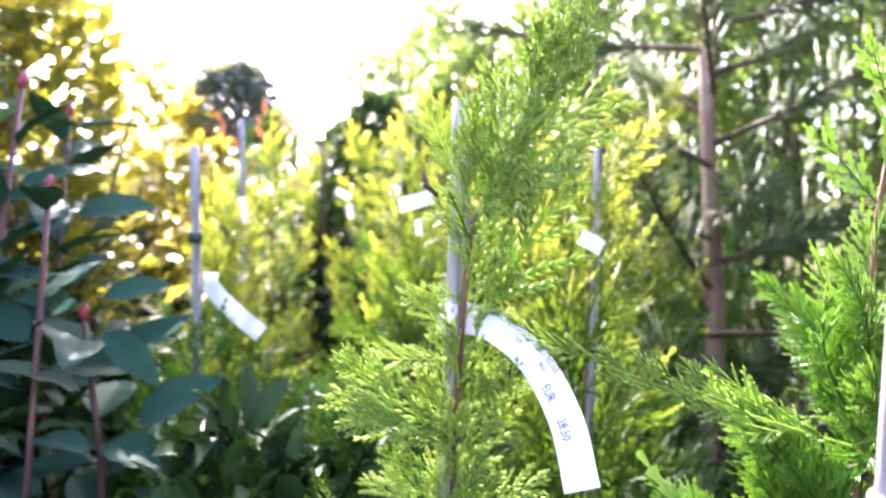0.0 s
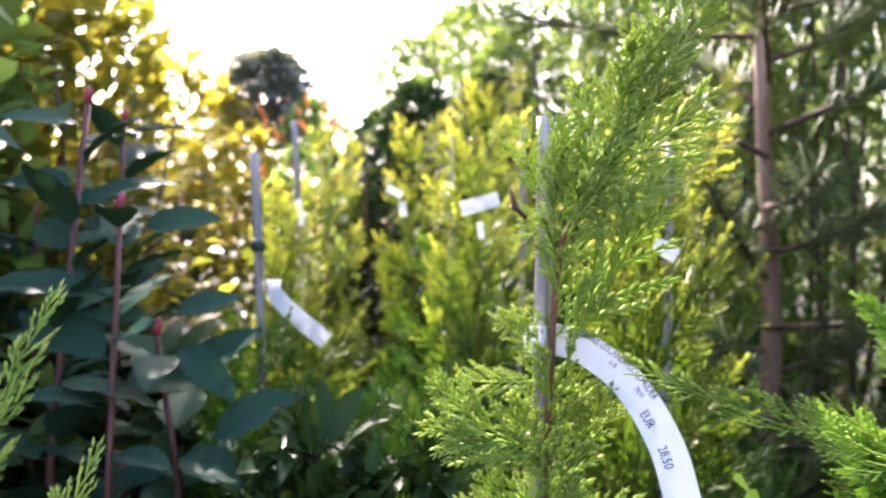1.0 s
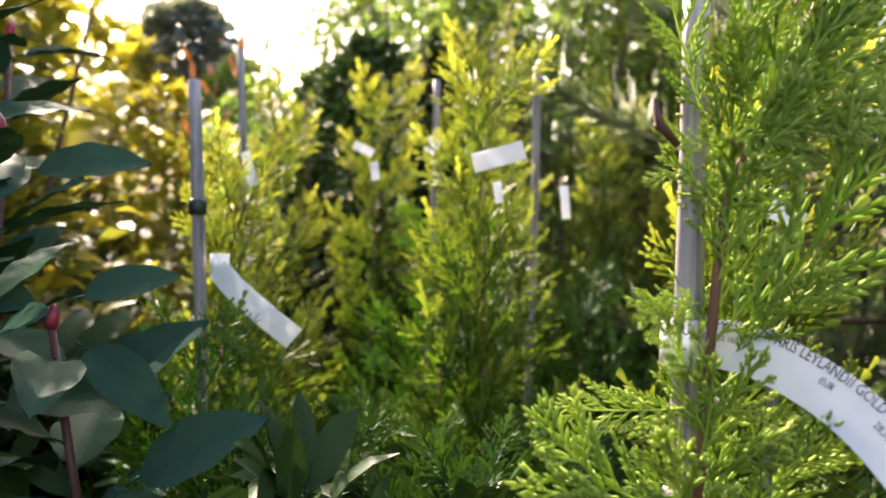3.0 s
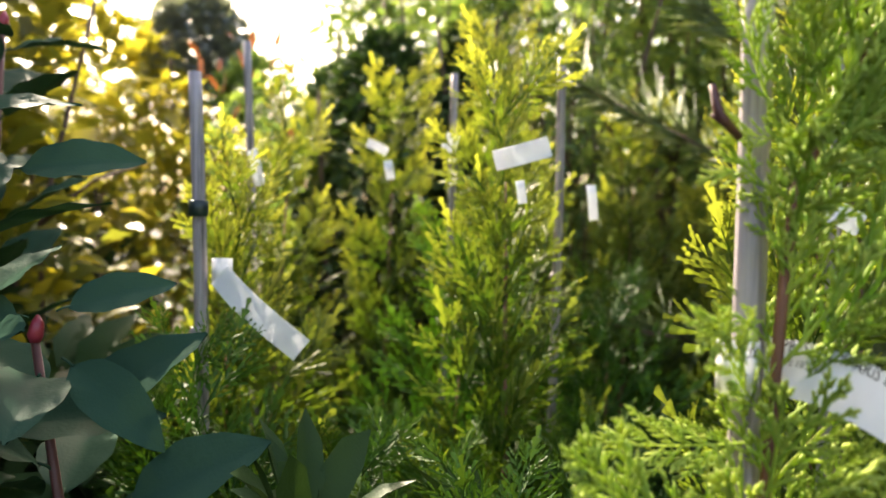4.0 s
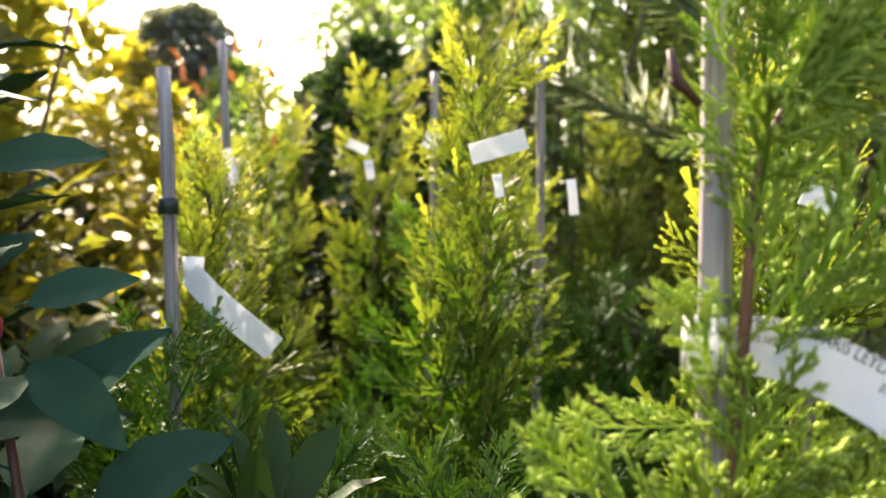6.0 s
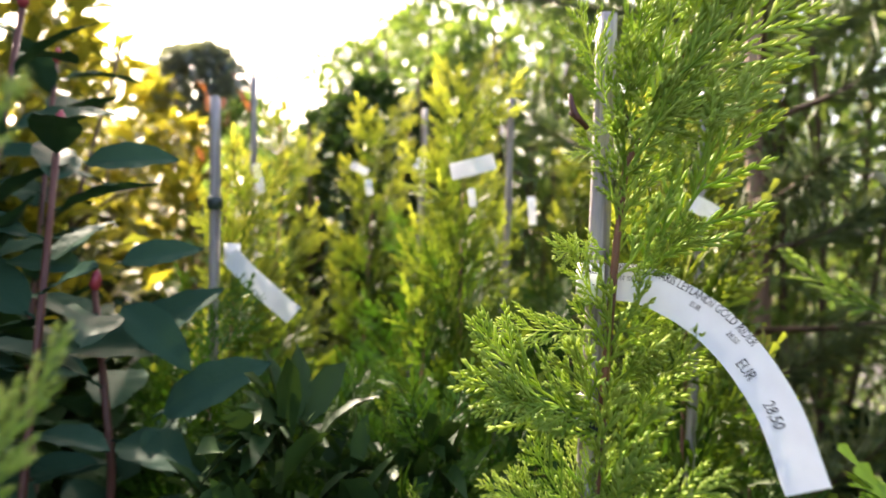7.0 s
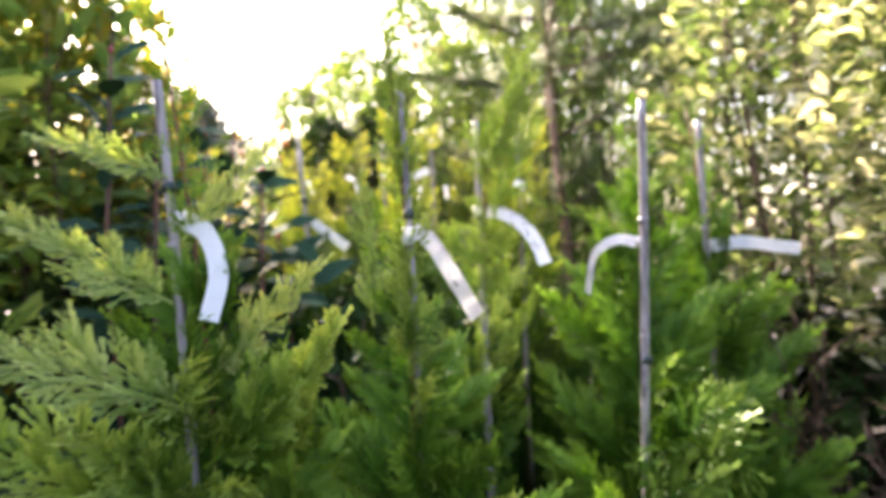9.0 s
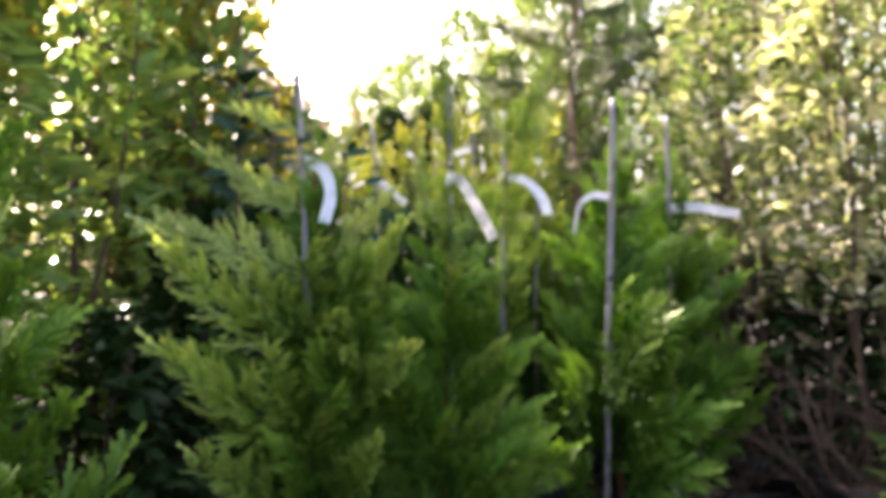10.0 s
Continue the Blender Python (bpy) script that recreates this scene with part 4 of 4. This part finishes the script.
def shrub_stems(seed, height, width, n=5):
    rd = random.Random(seed)
    out = []
    for k in range(n):
        a = 2 * math.pi * k / n + rd.uniform(-0.4, 0.4)
        r = width * 0.32
        g = Geo()
        pts = [Vector((0.03 * math.cos(a), 0.03 * math.sin(a), 0.0))]
        for i in range(1, 6):
            u = i / 5
            pts.append(Vector((math.cos(a) * r * u + rd.uniform(-0.03, 0.03), math.sin(a) * r * u + rd.uniform(-0.03, 0.03), height * 0.92 * u)))
        g.tube(pts, [0.0075 * (1 - 0.75 * i / 5) + 0.001 for i in range(6)], 6)
        for i in range(2, 5):
            b0 = pts[i]
            d = Vector((rd.uniform(-1, 1), rd.uniform(-1, 1), rd.uniform(0.2, 0.9))).normalized() * width * 0.3
            g.tube([b0, b0 + d * 0.5 + Vector((0, 0, 0.02)), b0 + d], [0.004, 0.003, 0.001], 5)
        out.append(g.mesh("stem", TWIG))
    return out


def shrub(seed, height, width, low, count, leaf, material, label, group, wfac=0.45, accents=0, accent_mat=None, rows=3, accent_label="orange-red young leaves", accent_low=0.93):
    thing = empty("hedge_shrub", (0, 0, 0), label, "shrub", group)
    potted(thing, 1.15)
    for me in shrub_stems(seed, height, width):
        part("stem", me, thing, "brown woody stem")
    part("foliage", shrub_geo(seed, height, width, low, count, leaf, wfac, rows=rows).mesh("foliage", material), thing, kind="stuff")
    if accents:
        g = Geo()
        rd = random.Random(seed + 5)
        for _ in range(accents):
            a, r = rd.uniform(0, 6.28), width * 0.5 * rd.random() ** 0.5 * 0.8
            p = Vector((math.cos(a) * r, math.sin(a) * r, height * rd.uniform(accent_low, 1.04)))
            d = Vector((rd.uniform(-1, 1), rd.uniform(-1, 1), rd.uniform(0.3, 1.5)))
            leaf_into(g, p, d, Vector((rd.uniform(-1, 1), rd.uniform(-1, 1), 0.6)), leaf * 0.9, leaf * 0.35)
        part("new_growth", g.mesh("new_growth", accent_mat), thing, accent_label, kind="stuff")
    return thing


def plant_out(kinds, places, seed):
    rd = random.Random(seed)
    seen = set()
    for i, (xx, yy, hs, ws) in enumerate(places):
        k = i % len(kinds)
        m4 = pose(xx, yy, 0, 0, 0, rd.uniform(0, 360)) @ Matrix.Diagonal((ws, ws, hs, 1))
        if k in seen:
            copy_thing(kinds[k], m4)
        else:
            kinds[k].matrix_basis = m4
            seen.add(k)


gold = [shrub(300 + i, 1.75, 0.6, 0.2, 1900, 0.066, HEDGE_GOLD, "tall golden-leaved hedge shrub, backlight put into its gold", "golden hedge", rows=2) for i in range(2)]
# Last two added to shade the photinia, the first stretched above the view.
plant_out(gold, [(-0.98, 0.95, 1.0, 1.0), (-0.92, 1.45, 0.86, 1.0), (-1.25, 1.15, 1.05, 1.1), (-1.12, 1.85, 0.9, 1.0), (-1.3, 2.4, 0.85, 1.0), (-0.66, 1.2, 0.86, 0.8), (-0.88, 0.68, 1.4, 1.05), (-0.70, 0.64, 0.95, 0.75)], 5)
# Gold-coloured leaves on top stand for backlight.
dark = [shrub(310 + i, 1.70, 0.62, 0.1, 1250, 0.080, HEDGE_DARK, "tall dark green hedge shrub in shade", "shaded hedge", 0.42, 170, HEDGE_GOLD, accent_label="top leaves coloured golden to look backlit", accent_low=0.80) for i in range(2)]
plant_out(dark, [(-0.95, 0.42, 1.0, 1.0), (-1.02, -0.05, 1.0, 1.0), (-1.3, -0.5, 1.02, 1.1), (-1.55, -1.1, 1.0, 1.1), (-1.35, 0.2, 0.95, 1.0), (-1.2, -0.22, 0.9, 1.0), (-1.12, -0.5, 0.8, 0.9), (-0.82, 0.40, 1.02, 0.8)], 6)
laurel = [shrub(320 + i, 1.75, 0.62, 0.68, 2900, 0.052, PRIVET, "tall glossy laurel hedge shrub, sun glints put into its colour", "laurel hedge", rows=2) for i in range(2)]
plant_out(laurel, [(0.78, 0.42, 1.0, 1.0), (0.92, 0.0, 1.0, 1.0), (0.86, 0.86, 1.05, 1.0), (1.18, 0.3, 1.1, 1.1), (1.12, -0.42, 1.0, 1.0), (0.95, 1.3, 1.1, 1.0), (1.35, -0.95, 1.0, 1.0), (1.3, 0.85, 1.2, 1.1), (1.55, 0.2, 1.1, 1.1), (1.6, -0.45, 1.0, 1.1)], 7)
# Added dark-leaved shrubs: their colour stands for shade and they cover bright gaps.
low_dark = [shrub(335, 0.8, 0.42, 0.2, 800, 0.07, LOW_LEAF, "low shrub with dark leaf colour standing for deep shade", "low shade shrubs", 0.4)]
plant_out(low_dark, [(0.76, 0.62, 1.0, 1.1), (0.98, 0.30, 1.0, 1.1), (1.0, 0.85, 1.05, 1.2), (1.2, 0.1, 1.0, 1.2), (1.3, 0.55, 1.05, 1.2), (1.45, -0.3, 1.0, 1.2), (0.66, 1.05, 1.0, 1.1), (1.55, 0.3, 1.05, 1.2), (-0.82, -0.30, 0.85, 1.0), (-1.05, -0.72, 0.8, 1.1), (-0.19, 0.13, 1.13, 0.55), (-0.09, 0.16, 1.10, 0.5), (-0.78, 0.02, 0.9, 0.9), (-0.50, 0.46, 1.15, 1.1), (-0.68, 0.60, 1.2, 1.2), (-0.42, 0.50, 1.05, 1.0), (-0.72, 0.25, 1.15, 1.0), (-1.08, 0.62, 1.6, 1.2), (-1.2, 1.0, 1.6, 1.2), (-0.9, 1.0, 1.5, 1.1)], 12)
leafy_right = [shrub(330, 1.45, 0.40, 0.2, 420, 0.075, HEDGE_DARK, "broad-leaved shrub with large drooping green leaves", "broad-leaved shrubs", 0.4)]
plant_out(leafy_right, [(0.95, -0.30, 0.5, 1.0), (1.15, -0.62, 0.5, 1.1), (0.56, 0.62, 1.0, 1.0), (0.62, 1.0, 1.1, 1.0), (0.52, 1.35, 1.1, 1.1)], 8)
redtip = [shrub(340, 1.55, 0.45, 0.4, 900, 0.05, FARLEAF, "green shrub with orange-red young leaf tips", "red-tipped shrubs", 0.4, 20, RED_TIP)]
plant_out(redtip, [(0.22, 1.95, 1.02, 0.9), (0.5, 2.4, 1.2, 1.1), (-0.46, 0.98, 0.80, 0.55), (0.02, 1.10, 1.0, 0.40)], 9)
# Hedge and trees behind, set close and sized to fit the camera's view.
back = [shrub(350 + i, 1.4, 0.5, 0.2, 4000, 0.034, FARLEAF, "dense evergreen shrub set to fit the view, some copies unseen", "evergreen shrubs behind", rows=2) for i in range(2)]
plant_out(back, [(-0.10, 1.32, 1.10, 0.9), (0.10, 1.25, 1.16, 1.0), (-0.20, 1.55, 1.10, 1.0), (0.28, 1.30, 1.20, 1.0), (0.0, 1.6, 1.22, 1.2), (0.46, 1.40, 1.28, 1.0), (0.62, 1.62, 1.42, 1.2), (0.42, 1.75, 1.42, 1.2), (0.2, 1.80, 1.36, 1.2), (0.55, 1.15, 1.30, 0.9), (0.85, 2.0, 1.5, 1.4),
                 (-0.42, 1.85, 1.0, 1.2), (-0.62, 1.55, 0.92, 1.0), (-0.30, 1.9, 1.06, 1.2), (-0.85, 2.2, 0.95, 1.2)], 10)
# Unseen shrubs behind and beside the camera, added to cut skylight.
UNSEEN_RING = [(-2.0, -3.4, 0.83, 2.2), (-1.0, -3.5, 0.88, 2.2), (0.0, -3.5, 0.83, 2.2), (1.0, -3.5, 0.88, 2.2), (2.0, -3.2, 0.83, 2.2),
        (2.3, -2.2, 0.83, 2.2), (2.2, -1.2, 0.88, 2.0), (2.2, -0.2, 0.83, 2.0), (2.2, 0.8, 0.88, 2.0), (-2.5, -2.4, 0.77, 2.2), (-2.4, -1.3, 0.83, 2.0)]
for k, (xx, yy, hs, ws) in enumerate(UNSEEN_RING):
    copy_thing(back[k % 2], pose(xx, yy, 0, 0, 0, 70 * k) @ Matrix.Diagonal((ws / back[k % 2].scale.x, ws / back[k % 2].scale.y, hs / back[k % 2].scale.z, 1)))


bush = [shrub(360, 1.40, 0.50, 0.3, 6500, 0.034, EVERGREEN, "dark green rounded evergreen bush behind the golden cypresses", "dark evergreen bushes", rows=2)]
plant_out(bush, [(-0.30, 1.24, 1.0, 0.9), (-0.16, 1.30, 1.02, 0.9), (-0.40, 1.36, 0.97, 0.8)], 11)


# ---- bare tangled branches under the hedge ----
def tangle(where, seed, reach, height, label):
    rd = random.Random(seed)
    thing = empty("bare_shrub", where, label, "shrub", "bare tangled shrubs")
    potted(thing, 0.9)
    for k in range(16):
        g = Geo()
        a = k * 2.4 + rd.uniform(-0.5, 0.5)
        p = Vector((0.02 * math.cos(a), 0.02 * math.sin(a), 0.20))
        d = Vector((math.cos(a) * 0.6, math.sin(a) * 0.6, 1)).normalized()
        pts = [p.copy()]
        for _ in range(9):
            d = (d + Vector((rd.uniform(-0.45, 0.45), rd.uniform(-0.45, 0.45), rd.uniform(-0.35, 0.2)))).normalized()
            p = p + d * (reach * rd.uniform(0.10, 0.16))
            p.z = min(p.z, height)
            pts.append(p.copy())
            if rd.random() < 0.6:
                q = (d + Vector((rd.uniform(-1, 1), rd.uniform(-1, 1), rd.uniform(-0.5, 0.8)))).normalized() * reach * 0.28
                g.tube([p, p + q * 0.5 + Vector((0, 0, 0.01)), p + q], [0.0022, 0.0018, 0.0008], 4)
        g.tube(pts, [0.005 * (1 - 0.08 * i) for i in range(10)], 5)
        part("branch", g.mesh("branch", TWIG), thing)
    return thing


TANGLE = "leafless brown tangled branches in a dark pot"
tangle((0.66, 0.26, 0), 1, 0.55, 0.85, TANGLE)
tangle((0.80, 0.02, 0), 2, 0.55, 0.82, TANGLE)
tangle((0.92, 0.52, 0), 3, 0.55, 0.85, TANGLE)
tangle((1.05, -0.25, 0), 4, 0.5, 0.78, TANGLE)


# ---- pine with a pale flaking trunk ----
def pine(where, height, r, seed, label):
    rd = random.Random(seed)
    thing = empty("pine_tree", where, label, "conifer", "pines")
    g = Geo()
    n = 14
    pts = [Vector((0.012 * math.sin(i * 1.1), 0.012 * math.cos(i * 0.8), height * i / n)) for i in range(n + 1)]
    g.tube(pts, [r * (1.15 - 0.8 * i / n) * rd.uniform(0.9, 1.1) for i in range(n + 1)], 10)
    part("trunk", g.mesh("trunk", BARK), thing, "pale flaking pinkish trunk")
    for k in range(44):
        z = 0.35 + (height - 0.4) * (k / 44)
        a = k * 2.4 + rd.uniform(-0.3, 0.3)
        el = radians(rd.uniform(-5, 35))
        d = Vector((math.cos(a) * math.cos(el), math.sin(a) * math.cos(el), math.sin(el)))
        ln = rd.uniform(0.16, 0.36)
        g = Geo()
        b0 = Vector((0, 0, z))
        bp = [b0 + d * ln * q + Vector((0, 0, 0.04 * q * q)) for q in (0, 0.35, 0.7, 1)]
        g.tube(bp, [0.005, 0.004, 0.003, 0.0015], 5)
        br = part("limb", g.mesh("limb", TWIG), thing)
        g = Geo()
        for i in range(170):
            q = 0.25 + 0.75 * rd.random()
            p = b0 + d * ln * q + Vector((0, 0, 0.04 * q * q))
            w = (d + Vector((rd.uniform(-1, 1), rd.uniform(-1, 1), rd.uniform(-0.6, 1)))).normalized()
            g.shoot(p, w, w.orthogonal().normalized(), rd.uniform(0.05, 0.09), 0.0021, False, q)
        part("needles", g.mesh("needles", PINE, attr=True), br, "grey-green needles", "stuff")
    return thing


pine((0.30, 0.70, 0), 1.9, 0.019, 1, "young pine with a pale flaking trunk")


# ---- trees far off ----
def far_tree(where, height, width, low, seed, label, material, count=2600, leaf=0.16, trunk=0.16):
    rd = random.Random(seed)
    thing = empty("tree", where, label, "tree", "distant trees")
    g = Geo()
    g.tube([(0, 0, -0.05), (0.03, 0, low), (0.0, 0.05, height * 0.7), (0.02, 0, height * 0.92)], [trunk, trunk * 0.75, trunk * 0.45, trunk * 0.12], 8)
    for k in range(14):
        a = k * 2.4
        z = low * 0.8 + (height - low) * 0.6 * k / 14
        d = Vector((math.cos(a), math.sin(a), 1.1)) * width * 0.3
        g.tube([(0, 0, z), Vector((0, 0, z)) + d * 0.5, Vector((0, 0, z)) + d], [trunk * 0.3, trunk * 0.2, trunk * 0.06], 5)
    part("trunk", g.mesh("trunk", TWIG), thing, "dark branching trunk")
    part("crown", shrub_geo(seed, height, width, low, count, leaf, 0.6, 0.3, 2).mesh("crown", material), thing, kind="stuff")
    return thing


# This far tree is shrunk and set near to fit the camera's view.
far_tree((-0.79, 1.72, 0), 1.575, 0.36, 1.27, 61, "dark round-headed tree, shrunk and set near to fit the view", DARKTREE, 4200, 0.032, 0.016)
far_tree((1.5, 9.0, 0), 3.0, 2.4, 0.5, 62, "bushy green tree beyond the nursery rows", FARLEAF, 3000, 0.12)
far_tree((3.2, 8.0, 0), 3.8, 2.6, 0.5, 63, "tall leafy green tree beyond the nursery rows", FARLEAF, 3000, 0.12)
far_tree((4.6, 6.0, 0), 4.0, 2.6, 0.5, 64, "tall leafy green tree behind the laurel hedge", FARLEAF, 3000, 0.12)
